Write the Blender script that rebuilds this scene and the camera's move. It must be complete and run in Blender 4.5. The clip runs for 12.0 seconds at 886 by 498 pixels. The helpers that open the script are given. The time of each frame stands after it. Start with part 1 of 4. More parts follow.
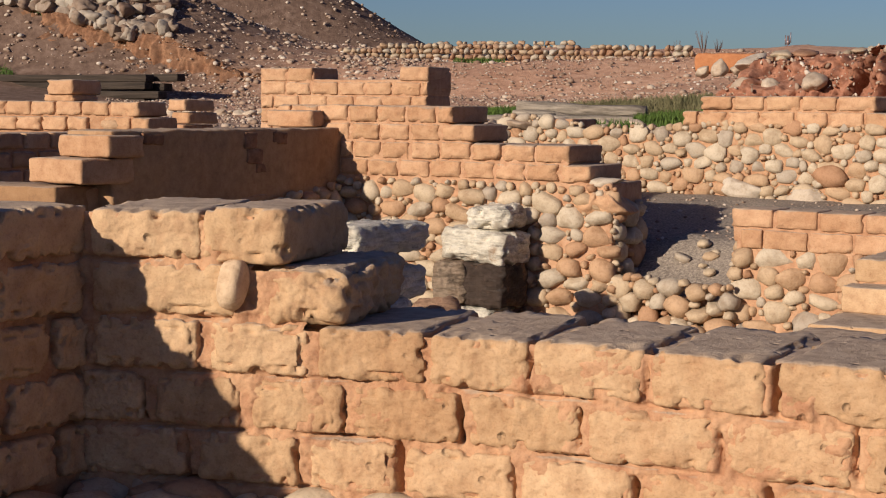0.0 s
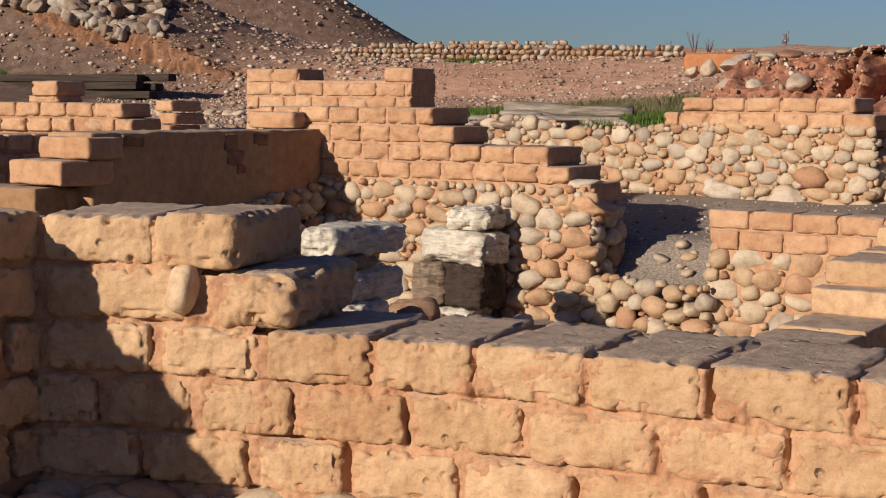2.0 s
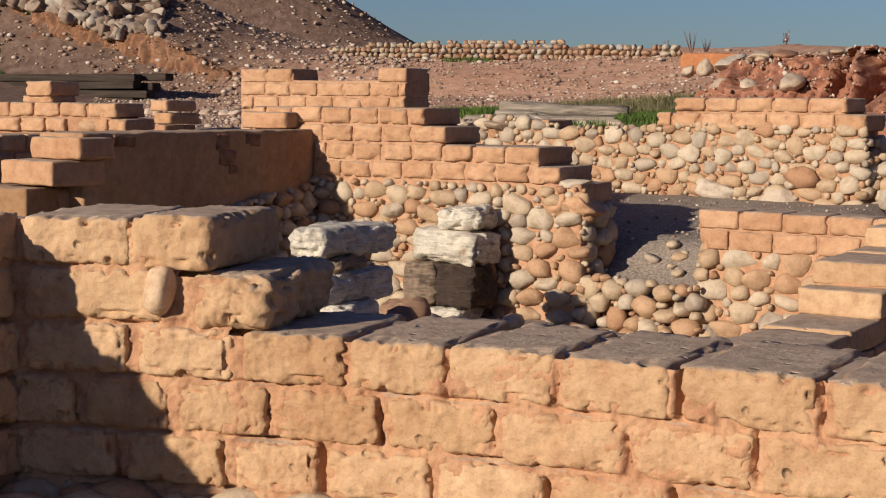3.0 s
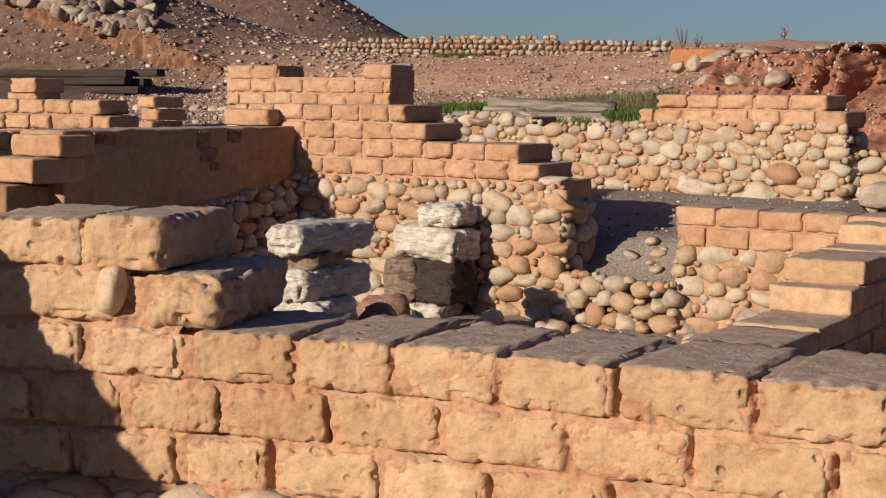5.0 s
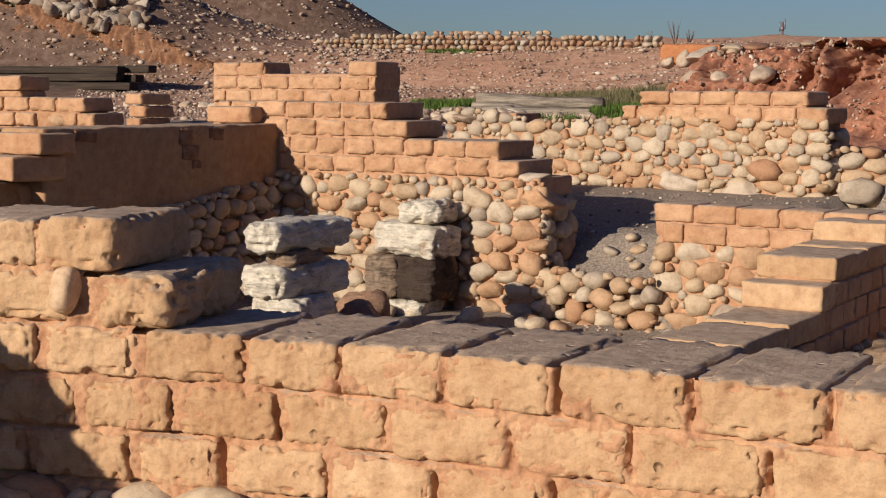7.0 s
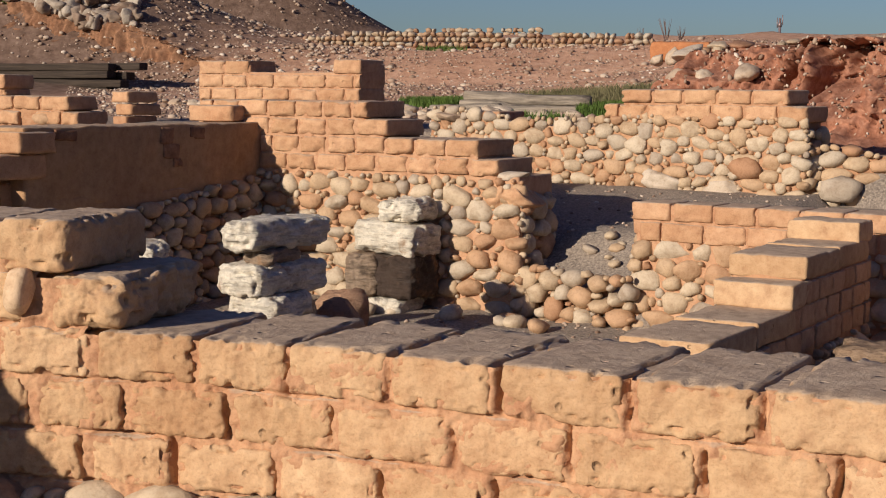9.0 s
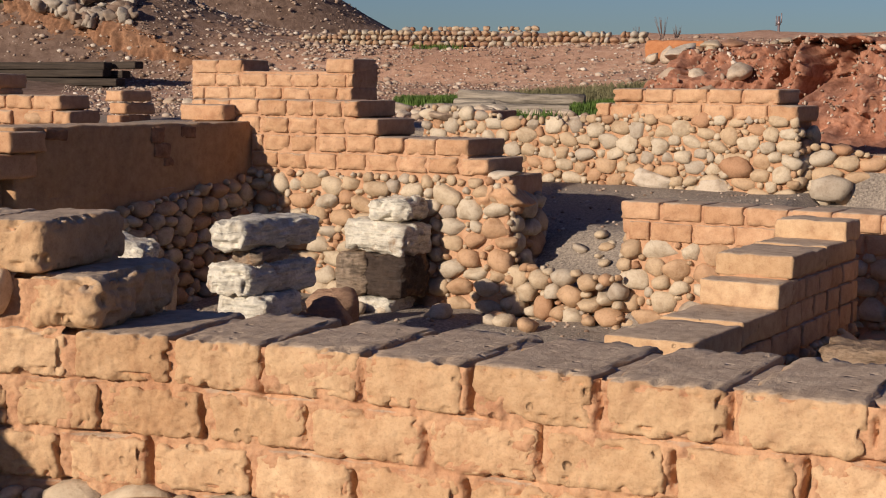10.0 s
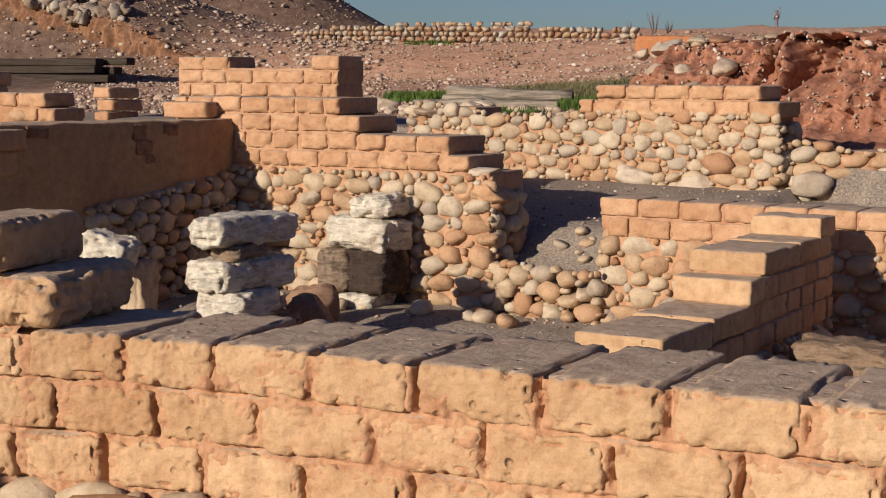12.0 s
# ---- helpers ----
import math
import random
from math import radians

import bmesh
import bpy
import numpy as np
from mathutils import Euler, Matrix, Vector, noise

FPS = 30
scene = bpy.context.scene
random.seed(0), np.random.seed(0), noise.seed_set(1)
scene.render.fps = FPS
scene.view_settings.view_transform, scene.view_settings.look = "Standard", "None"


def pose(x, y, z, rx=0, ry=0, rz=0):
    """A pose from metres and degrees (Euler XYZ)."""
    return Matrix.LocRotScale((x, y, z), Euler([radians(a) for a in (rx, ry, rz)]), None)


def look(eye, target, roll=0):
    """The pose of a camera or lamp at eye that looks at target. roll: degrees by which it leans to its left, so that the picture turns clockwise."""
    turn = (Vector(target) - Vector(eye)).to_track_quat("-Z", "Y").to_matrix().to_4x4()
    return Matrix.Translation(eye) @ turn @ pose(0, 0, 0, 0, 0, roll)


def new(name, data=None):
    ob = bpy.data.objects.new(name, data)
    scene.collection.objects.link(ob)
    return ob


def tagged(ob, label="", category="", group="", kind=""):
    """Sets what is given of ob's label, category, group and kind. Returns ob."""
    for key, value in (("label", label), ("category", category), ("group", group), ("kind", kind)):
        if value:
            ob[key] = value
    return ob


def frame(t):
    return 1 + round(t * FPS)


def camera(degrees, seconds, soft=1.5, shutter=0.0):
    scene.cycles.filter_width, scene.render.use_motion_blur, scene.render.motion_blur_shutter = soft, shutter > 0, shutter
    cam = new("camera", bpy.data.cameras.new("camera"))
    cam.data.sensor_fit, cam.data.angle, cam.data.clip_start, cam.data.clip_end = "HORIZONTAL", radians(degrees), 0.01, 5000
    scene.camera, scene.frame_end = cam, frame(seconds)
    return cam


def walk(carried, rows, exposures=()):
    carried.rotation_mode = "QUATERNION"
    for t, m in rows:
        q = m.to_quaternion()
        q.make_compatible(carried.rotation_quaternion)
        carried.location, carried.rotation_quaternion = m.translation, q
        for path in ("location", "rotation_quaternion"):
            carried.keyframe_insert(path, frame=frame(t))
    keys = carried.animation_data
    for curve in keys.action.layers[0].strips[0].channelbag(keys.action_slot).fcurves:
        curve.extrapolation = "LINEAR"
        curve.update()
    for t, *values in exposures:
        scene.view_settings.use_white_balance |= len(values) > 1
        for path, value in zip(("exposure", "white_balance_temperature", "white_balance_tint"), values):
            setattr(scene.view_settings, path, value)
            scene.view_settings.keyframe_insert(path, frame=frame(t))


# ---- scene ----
cam = camera(30.9, 12.0, soft=1.1)
PATH = [
    (0, (0.0, 0.0, 1.45), (-0.928, 1.7631, 1.276), 0.6),
    (0.5, (0.041, -0.001, 1.457), (-0.8869, 1.7622, 1.2828), 0.6),
    (1, (0.08, 0.002, 1.464), (-0.848, 1.7649, 1.2885), 0.6),
    (1.5, (0.121, 0.0, 1.47), (-0.8061, 1.7635, 1.2953), 0.6),
    (2, (0.162, 0.003, 1.476), (-0.7641, 1.7669, 1.3002), 0.6),
    (2.5, (0.202, 0.006, 1.482), (-0.7239, 1.7699, 1.305), 0.6),
    (3, (0.243, 0.008, 1.487), (-0.684, 1.7713, 1.3099), 0.6),
    (5, (0.403, 0.018, 1.511), (-0.5223, 1.7815, 1.327), 0.6),
    (5.5, (0.439, 0.024, 1.516), (-0.4852, 1.7879, 1.3299), 0.5),
    (6, (0.482, 0.026, 1.522), (-0.4424, 1.7896, 1.3347), 0.5),
    (6.5, (0.521, 0.03, 1.528), (-0.4032, 1.7935, 1.3385), 0.5),
    (7, (0.561, 0.032, 1.534), (-0.3634, 1.7953, 1.3433), 0.5),
    (9, (0.717, 0.048, 1.556), (-0.2053, 1.8119, 1.3607), 0.5),
    (9.5, (0.754, 0.052, 1.561), (-0.1681, 1.816, 1.3655), 0.5),
    (10, (0.794, 0.056, 1.567), (-0.1275, 1.82, 1.3693), 0.5),
    (10.5, (0.832, 0.063, 1.572), (-0.0897, 1.8268, 1.3731), 0.5),
    (11, (0.872, 0.065, 1.577), (-0.0494, 1.8288, 1.377), 0.4),
    (11.5, (0.912, 0.068, 1.583), (-0.0088, 1.832, 1.3817), 0.4),
    (12, (0.95, 0.074, 1.589), (0.0295, 1.8378, 1.3846), 0.4),
]
walk(cam, [(t, look(eye, target, roll)) for t, eye, target, roll in PATH], exposures=[(0.0, 0.22), (12.0, 0.22)])

# ---- light ----
SUN_EL, SUN_DX = 18.0, 0.92
_t = math.tan(radians(SUN_EL))
SUN_WAY = Vector((SUN_DX * _t, math.sqrt(max(0.0, 1 - (SUN_DX * _t) ** 2)), -_t)).normalized()
sun = new("sun", bpy.data.lights.new("sun", "SUN"))
sun.data.energy, sun.data.angle, sun.data.color = 5.0, radians(0.6), (1.0, 0.875, 0.72)
sun.matrix_world = Matrix.Translation((-20, -60, 40)) @ SUN_WAY.to_track_quat("-Z", "Y").to_matrix().to_4x4()
world = bpy.data.worlds.new("sky")
scene.world = world
world.use_nodes = True
_n, _l = world.node_tree.nodes, world.node_tree.links
_sky = _n.new("ShaderNodeTexSky")
_sky.sky_type, _sky.sun_disc = "NISHITA", False
_sky.sun_elevation, _sky.sun_rotation = radians(SUN_EL), math.atan2(-SUN_WAY.x, -SUN_WAY.y)
_sky.air_density, _sky.dust_density, _sky.ozone_density = 1.0, 0.6, 6.0
_n["Background"].inputs["Strength"].default_value = 0.056
_haze = _n.new("ShaderNodeHueSaturation")
_haze.inputs["Saturation"].default_value = 1.0
_haze.inputs["Hue"].default_value = 0.522
_l.new(_sky.outputs[0], _haze.inputs["Color"])
_l.new(_haze.outputs[0], _n["Background"].inputs["Color"])

# ---- materials ----


def material(name, rough=0.9):
    m = bpy.data.materials.new(name)
    m.use_nodes = True
    bsdf = m.node_tree.nodes["Principled BSDF"]
    bsdf.inputs["Roughness"].default_value = rough
    bsdf.inputs["Specular IOR Level"].default_value = 0.2
    return m, m.node_tree.nodes, m.node_tree.links, bsdf


def noise_tex(n, l, scale, detail=6, rough=0.6, vec=None):
    t = n.new("ShaderNodeTexNoise")
    t.inputs["Scale"].default_value, t.inputs["Detail"].default_value, t.inputs["Roughness"].default_value = scale, detail, rough
    if vec:
        l.new(vec, t.inputs["Vector"])
    return t


def ramp(n, l, fac, stops):
    r = n.new("ShaderNodeValToRGB")
    e = r.color_ramp.elements
    while len(e) < len(stops):
        e.new(0.5)
    for k, (p, c) in zip(e, stops):
        k.position, k.color = p, (*c, 1) if len(c) == 3 else c
    l.new(fac, r.inputs["Fac"])
    return r


def mix(n, l, fac, a, b, mode="MIX"):
    m = n.new("ShaderNodeMix")
    m.data_type, m.blend_type = "RGBA", mode
    if isinstance(fac, float):
        m.inputs["Factor"].default_value = fac
    else:
        l.new(fac, m.inputs["Factor"])
    for k, v in ((6, a), (7, b)):
        if isinstance(v, tuple):
            m.inputs[k].default_value = (*v, 1)
        else:
            l.new(v, m.inputs[k])
    return m.outputs[2]


def bump(n, l, bsdf, layers):
    last = None
    for height, strength, distance in layers:
        b = n.new("ShaderNodeBump")
        b.inputs["Strength"].default_value, b.inputs["Distance"].default_value = strength, distance
        l.new(height, b.inputs["Height"])
        if last:
            l.new(last, b.inputs["Normal"])
        last = b.outputs["Normal"]
    l.new(last, bsdf.inputs["Normal"])


def where(n, l):
    """World position, so that neighbouring pieces share no pattern."""
    return n.new("ShaderNodeNewGeometry").outputs["Position"]


def mud_material(name, dark, mid, light, lit_top=0.0, vary=0.5, fine=45, pit=0.6):
    """Sun-dried mud: grain, straw pits, pale bloom; where its amount is above 0, a greyer tone that paints the grazing
    light on level tops.
    """
    m, n, l, bsdf = material(name, 0.95)
    pos = where(n, l)
    big = noise_tex(n, l, 2.3, 4, 0.6, pos)
    mid_n = noise_tex(n, l, 14, 6, 0.65, pos)
    grain = noise_tex(n, l, fine * 3, 3, 0.7, pos)
    base = ramp(n, l, mid_n.outputs["Fac"], [(0.28, dark), (0.5, mid), (0.74, light)]).outputs["Color"]
    tone = ramp(n, l, big.outputs["Fac"], [(0.3, (0.84, 0.70, 0.60)), (0.5, (1.0, 0.96, 0.93)), (0.7, (1.12, 1.12, 1.08))]).outputs["Color"]
    base = mix(n, l, vary, base, tone, "MULTIPLY")
    info = n.new("ShaderNodeObjectInfo")
    each = ramp(n, l, info.outputs["Random"], [(0.0, (0.86, 0.80, 0.75)), (0.5, (1.0, 0.97, 0.95)), (1.0, (1.10, 1.10, 1.12))]).outputs["Color"]
    base = mix(n, l, 0.8, base, each, "MULTIPLY")
    speck = ramp(n, l, grain.outputs["Fac"], [(0.30, (0.78, 0.74, 0.70)), (0.48, (1, 1, 1)), (0.75, (1.08, 1.08, 1.08))]).outputs["Color"]
    base = mix(n, l, 0.7, base, speck, "MULTIPLY")
    if lit_top:
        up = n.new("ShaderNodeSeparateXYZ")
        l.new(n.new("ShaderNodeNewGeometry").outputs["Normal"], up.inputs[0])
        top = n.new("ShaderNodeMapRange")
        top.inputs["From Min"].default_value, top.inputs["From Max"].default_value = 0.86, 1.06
        top.inputs["To Max"].default_value = lit_top
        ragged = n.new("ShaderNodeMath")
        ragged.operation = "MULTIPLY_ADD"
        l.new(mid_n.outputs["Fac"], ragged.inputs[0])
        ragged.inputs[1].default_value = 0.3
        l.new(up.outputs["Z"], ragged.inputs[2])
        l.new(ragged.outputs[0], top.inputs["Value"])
        # soil is the greyer tone that paints grazing light on level tops
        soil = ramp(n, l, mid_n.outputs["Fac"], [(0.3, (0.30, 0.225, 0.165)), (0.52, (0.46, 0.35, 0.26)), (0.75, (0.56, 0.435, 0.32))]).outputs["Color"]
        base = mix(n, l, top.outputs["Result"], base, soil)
    l.new(base, bsdf.inputs["Base Color"])
    pits = n.new("ShaderNodeTexVoronoi")
    pits.inputs["Scale"].default_value = fine
    l.new(pos, pits.inputs["Vector"])
    # round pits left by straw and grit, only in some cells
    cells = n.new("ShaderNodeTexVoronoi")
    cells.inputs["Scale"].default_value = fine * 0.42
    warp = n.new("ShaderNodeVectorMath")
    warp.operation = "MULTIPLY_ADD"
    wob = noise_tex(n, l, fine * 0.5, 2, 0.6, pos)
    l.new(wob.outputs["Color"], warp.inputs[0])
    warp.inputs[1].default_value = (0.012, 0.012, 0.008)
    l.new(pos, warp.inputs[2])
    l.new(warp.outputs[0], cells.inputs["Vector"])
    tint = n.new("ShaderNodeSeparateColor")
    l.new(cells.outputs["Color"], tint.inputs[0])
    bowl = n.new("ShaderNodeMapRange")
    bowl.inputs["From Min"].default_value, bowl.inputs["From Max"].default_value = 0.08, 0.26
    bowl.inputs["To Min"].default_value, bowl.inputs["To Max"].default_value = 1.0, 0.0
    l.new(cells.outputs["Distance"], bowl.inputs["Value"])
    some = n.new("ShaderNodeMapRange")
    some.inputs["From Min"].default_value, some.inputs["From Max"].default_value = 0.80, 0.97
    l.new(tint.outputs[0], some.inputs["Value"])
    deep = n.new("ShaderNodeMath")
    deep.operation = "MULTIPLY"
    l.new(bowl.outputs["Result"], deep.inputs[0])
    l.new(some.outputs["Result"], deep.inputs[1])
    flip = n.new("ShaderNodeMath")
    flip.operation = "SUBTRACT"
    flip.inputs[0].default_value = 1.0
    l.new(deep.outputs[0], flip.inputs[1])
    # level scratches of chopped straw
    level = n.new("ShaderNodeMapping")
    level.inputs["Scale"].default_value = (0.8, 0.8, 2.2)
    l.new(pos, level.inputs["Vector"])
    straw = noise_tex(n, l, fine * 0.8, 4, 0.7, level.outputs["Vector"])
    rough_n = noise_tex(n, l, fine * 0.75, 6, 0.7, pos)
    bump(n, l, bsdf, [(mid_n.outputs["Fac"], 0.28, 0.02), (flip.outputs[0], pit, 0.014), (straw.outputs["Fac"], 0.3, 0.009), (rough_n.outputs["Fac"], 0.34, 0.010), (pits.outputs["Distance"], 0.25, 0.005), (grain.outputs["Fac"], 0.28, 0.004)])
    return m


BRICK = mud_material("mud_brick", (0.35, 0.212, 0.122), (0.465, 0.312, 0.184), (0.53, 0.372, 0.23), lit_top=0.8, pit=0.95)
FACE = mud_material("mud_brick_face", (0.36, 0.218, 0.122), (0.475, 0.317, 0.187), (0.54, 0.378, 0.233), pit=0.95)
BRICK_FAR = mud_material("mud_brick_weathered", (0.35, 0.20, 0.118), (0.45, 0.277, 0.166), (0.51, 0.333, 0.206), lit_top=0.75, fine=30)
MORTAR = mud_material("mud_mortar", (0.31, 0.155, 0.088), (0.43, 0.25, 0.146), (0.50, 0.318, 0.19), lit_top=0.85)
CLAY = mud_material("clay_bedding", (0.30, 0.158, 0.09), (0.41, 0.242, 0.146), (0.48, 0.315, 0.205), lit_top=0.5)
PLASTER = mud_material("mud_plaster", (0.25, 0.15, 0.085), (0.33, 0.20, 0.11), (0.39, 0.245, 0.14), lit_top=0.6, fine=70, pit=0.12)
RED = mud_material("red_earth", (0.18, 0.078, 0.05), (0.29, 0.14, 0.093), (0.39, 0.215, 0.15), vary=0.9, fine=9)
SCARP = mud_material("scarp_earth", (0.12, 0.065, 0.04), (0.22, 0.12, 0.073), (0.32, 0.185, 0.115), vary=0.9, fine=9)
ORANGE = mud_material("orange_earth", (0.36, 0.15, 0.065), (0.43, 0.19, 0.09), (0.48, 0.23, 0.11))


def stone_material(name, stops, streak=0.0, rough=0.75):
    m, n, l, bsdf = material(name, rough)
    pos = where(n, l)
    info = n.new("ShaderNodeObjectInfo")
    base = ramp(n, l, info.outputs["Random"], stops).outputs["Color"]
    a = noise_tex(n, l, 9, 6, 0.65, pos)
    b = noise_tex(n, l, 60, 4, 0.7, pos)
    blot = ramp(n, l, a.outputs["Fac"], [(0.3, (0.62, 0.54, 0.47)), (0.52, (1, 1, 1)), (0.75, (1.15, 1.13, 1.1))]).outputs["Color"]
    base = mix(n, l, 0.75, base, blot, "MULTIPLY")
    dots = ramp(n, l, b.outputs["Fac"], [(0.32, (0.7, 0.66, 0.62)), (0.5, (1, 1, 1))]).outputs["Color"]
    base = mix(n, l, 0.6, base, dots, "MULTIPLY")
    layers = [(a.outputs["Fac"], 0.45, 0.03), (b.outputs["Fac"], 0.35, 0.006)]
    if streak:
        way = n.new("ShaderNodeMapping")
        way.inputs["Scale"].default_value = (1.0, 1.0, 5.0)
        way.inputs["Rotation"].default_value = (0.12, 0.2, 0)
        l.new(pos, way.inputs["Vector"])
        w = noise_tex(n, l, 6, 7, 0.7, way.outputs["Vector"])
        vein = ramp(n, l, w.outputs["Fac"], [(0.36, (0.28, 0.27, 0.27)), (0.5, (0.9, 0.9, 0.9)), (0.7, (1.2, 1.18, 1.15))]).outputs["Color"]
        base = mix(n, l, streak, base, vein, "MULTIPLY")
        rusty = noise_tex(n, l, 4.5, 5, 0.7, pos)
        stain = ramp(n, l, rusty.outputs["Fac"], [(0.56, (0, 0, 0)), (0.68, (0.75, 0.75, 0.75))]).outputs["Color"]
        base = mix(n, l, stain, base, (0.27, 0.15, 0.075))
        soot = noise_tex(n, l, 3.1, 5, 0.75, way.outputs["Vector"])
        dark = ramp(n, l, soot.outputs["Fac"], [(0.58, (0, 0, 0)), (0.70, (0.85, 0.85, 0.85))]).outputs["Color"]
        base = mix(n, l, dark, base, (0.10, 0.085, 0.075))
        layers.insert(0, (w.outputs["Fac"], 0.9, 0.04))
    l.new(base, bsdf.inputs["Base Color"])
    bump(n, l, bsdf, layers)
    return m


COBBLE = stone_material("river_cobble", [(0.0, (0.36, 0.20, 0.115)), (0.13, (0.44, 0.275, 0.165)), (0.30, (0.43, 0.30, 0.19)), (0.55, (0.45, 0.34, 0.23)),
                                        (0.76, (0.50, 0.41, 0.305)), (0.92, (0.42, 0.345, 0.265)), (1.0, (0.35, 0.285, 0.225))])
GREY = stone_material("grey_schist", [(0.0, (0.68, 0.62, 0.52)), (1.0, (0.74, 0.68, 0.57))], streak=0.5, rough=0.7)
RUST = stone_material("rusty_schist", [(0.0, (0.34, 0.22, 0.14)), (1.0, (0.30, 0.225, 0.165))], streak=0.8, rough=0.7)
RUBBLE = stone_material("far_rubble", [(0.0, (0.29, 0.16, 0.10)), (0.35, (0.38, 0.255, 0.165)), (0.7, (0.41, 0.33, 0.24)), (1.0, (0.38, 0.34, 0.29))])
CHAR = stone_material("black_schist", [(0.0, (0.045, 0.032, 0.026)), (1.0, (0.07, 0.048, 0.038))], streak=0.6, rough=0.6)
PALE = stone_material("pale_rock", [(0.0, (0.35, 0.255, 0.185)), (0.5, (0.45, 0.36, 0.275)), (1.0, (0.51, 0.43, 0.345))])
HILL_ROCK = stone_material("hill_rock", [(0.0, (0.17, 0.11, 0.08)), (0.4, (0.25, 0.185, 0.14)), (0.8, (0.33, 0.275, 0.225)), (1.0, (0.42, 0.37, 0.31))])
REDDISH = stone_material("reddish_rock", [(0.0, (0.34, 0.185, 0.115)), (1.0, (0.40, 0.25, 0.165))], streak=0.25)
FLUSHED = stone_material("flushed_cobble", [(0.0, (0.58, 0.42, 0.28)), (1.0, (0.58, 0.42, 0.28))])


def ground_material():
    m, n, l, bsdf = material("ground_soil", 0.95)
    pos = where(n, l)
    xyz = n.new("ShaderNodeSeparateXYZ")
    l.new(pos, xyz.inputs[0])
    a = noise_tex(n, l, 0.35, 6, 0.6, pos)
    b = noise_tex(n, l, 5.5, 7, 0.65, pos)
    c = noise_tex(n, l, 48, 4, 0.7, pos)
    gravel = ramp(n, l, c.outputs["Fac"], [(0.3, (0.13, 0.103, 0.084)), (0.5, (0.255, 0.207, 0.168)), (0.72, (0.42, 0.35, 0.285))]).outputs["Color"]
    tan = ramp(n, l, b.outputs["Fac"], [(0.3, (0.34, 0.19, 0.125)), (0.5, (0.48, 0.285, 0.195)), (0.7, (0.57, 0.38, 0.275))]).outputs["Color"]
    tone = ramp(n, l, a.outputs["Fac"], [(0.35, (0.8, 0.72, 0.66)), (0.65, (1.1, 1.08, 1.05))]).outputs["Color"]
    tan = mix(n, l, 0.7, tan, tone, "MULTIPLY")
    far = n.new("ShaderNodeMapRange")
    far.inputs["From Min"].default_value, far.inputs["From Max"].default_value = 14.8, 19.6
    l.new(xyz.outputs["Y"], far.inputs["Value"])
    brown = ramp(n, l, b.outputs["Fac"], [(0.3, (0.09, 0.055, 0.04)), (0.5, (0.155, 0.098, 0.072)), (0.7, (0.23, 0.155, 0.118))]).outputs["Color"]
    west = n.new("ShaderNodeMapRange")
    west.inputs["From Min"].default_value, west.inputs["From Max"].default_value = -15.5, -19.5
    l.new(xyz.outputs["X"], west.inputs["Value"])
    tan = mix(n, l, west.outputs["Result"], tan, brown)
    base = mix(n, l, far.outputs["Result"], gravel, tan)
    l.new(base, bsdf.inputs["Base Color"])
    bump(n, l, bsdf, [(b.outputs["Fac"], 0.5, 0.06), (c.outputs["Fac"], 0.7, 0.012)])
    return m


SOIL = ground_material()


def wood_material(name, dark, light, along):
    m, n, l, bsdf = material(name, 0.8)
    way = n.new("ShaderNodeMapping")
    way.inputs["Scale"].default_value = along
    l.new(where(n, l), way.inputs["Vector"])
    g = noise_tex(n, l, 3, 8, 0.7, way.outputs["Vector"])
    k = noise_tex(n, l, 1.2, 4, 0.6, where(n, l))
    base = ramp(n, l, g.outputs["Fac"], [(0.3, dark), (0.7, light)]).outputs["Color"]
    base = mix(n, l, 0.5, base, ramp(n, l, k.outputs["Fac"], [(0.3, (0.6, 0.55, 0.5)), (0.7, (1.1, 1.1, 1.1))]).outputs["Color"], "MULTIPLY")
    l.new(base, bsdf.inputs["Base Color"])
    bump(n, l, bsdf, [(g.outputs["Fac"], 0.8, 0.03)])
    return m


TIMBER = wood_material("dark_timber", (0.02, 0.015, 0.012), (0.075, 0.055, 0.042), (0.4, 6, 9))
LOG = wood_material("grey_log", (0.09, 0.075, 0.06), (0.40, 0.34, 0.275), (0.5, 6, 9))


def leaf_material(name, a, b):
    m, n, l, bsdf = material(name, 0.7)
    g = noise_tex(n, l, 4, 4, 0.6, where(n, l))
    l.new(ramp(n, l, g.outputs["Fac"], [(0.3, a), (0.7, b)]).outputs["Color"], bsdf.inputs["Base Color"])
    return m


GRASS = leaf_material("green_grass", (0.03, 0.055, 0.012), (0.10, 0.16, 0.03))
DRY = leaf_material("dry_grass", (0.16, 0.13, 0.07), (0.28, 0.22, 0.12))
OLIVE = leaf_material("olive_grass", (0.09, 0.085, 0.04), (0.19, 0.165, 0.085))
STALK = leaf_material("dead_stalk", (0.09, 0.06, 0.055), (0.18, 0.125, 0.11))
STEEL = material("galvanised_steel", 0.5)
STEEL[3].inputs["Base Color"].default_value = (0.26, 0.19, 0.19, 1)
STEEL[3].inputs["Metallic"].default_value = 0.6
STEEL = STEEL[0]

# ---- shapes ----
LEVEL = 1.45       # height about which the plan is scaled
WALLS = {}         # wall name: its length in the plan, the plan's scale at both ends and along it


def in_wall(name, p):
    """True spot and size, within a wall, of a piece at p in the wall's plan."""
    length, k0, k1, k = WALLS[name]
    t = p.x / length
    here = 1 / ((1 - t) / k0 + t / k1)
    return Vector((p.x * here / k1, p.y * here / k, LEVEL + (p.z - LEVEL) * here / k)), (here * here / (k0 * k1), here / k, here / k)



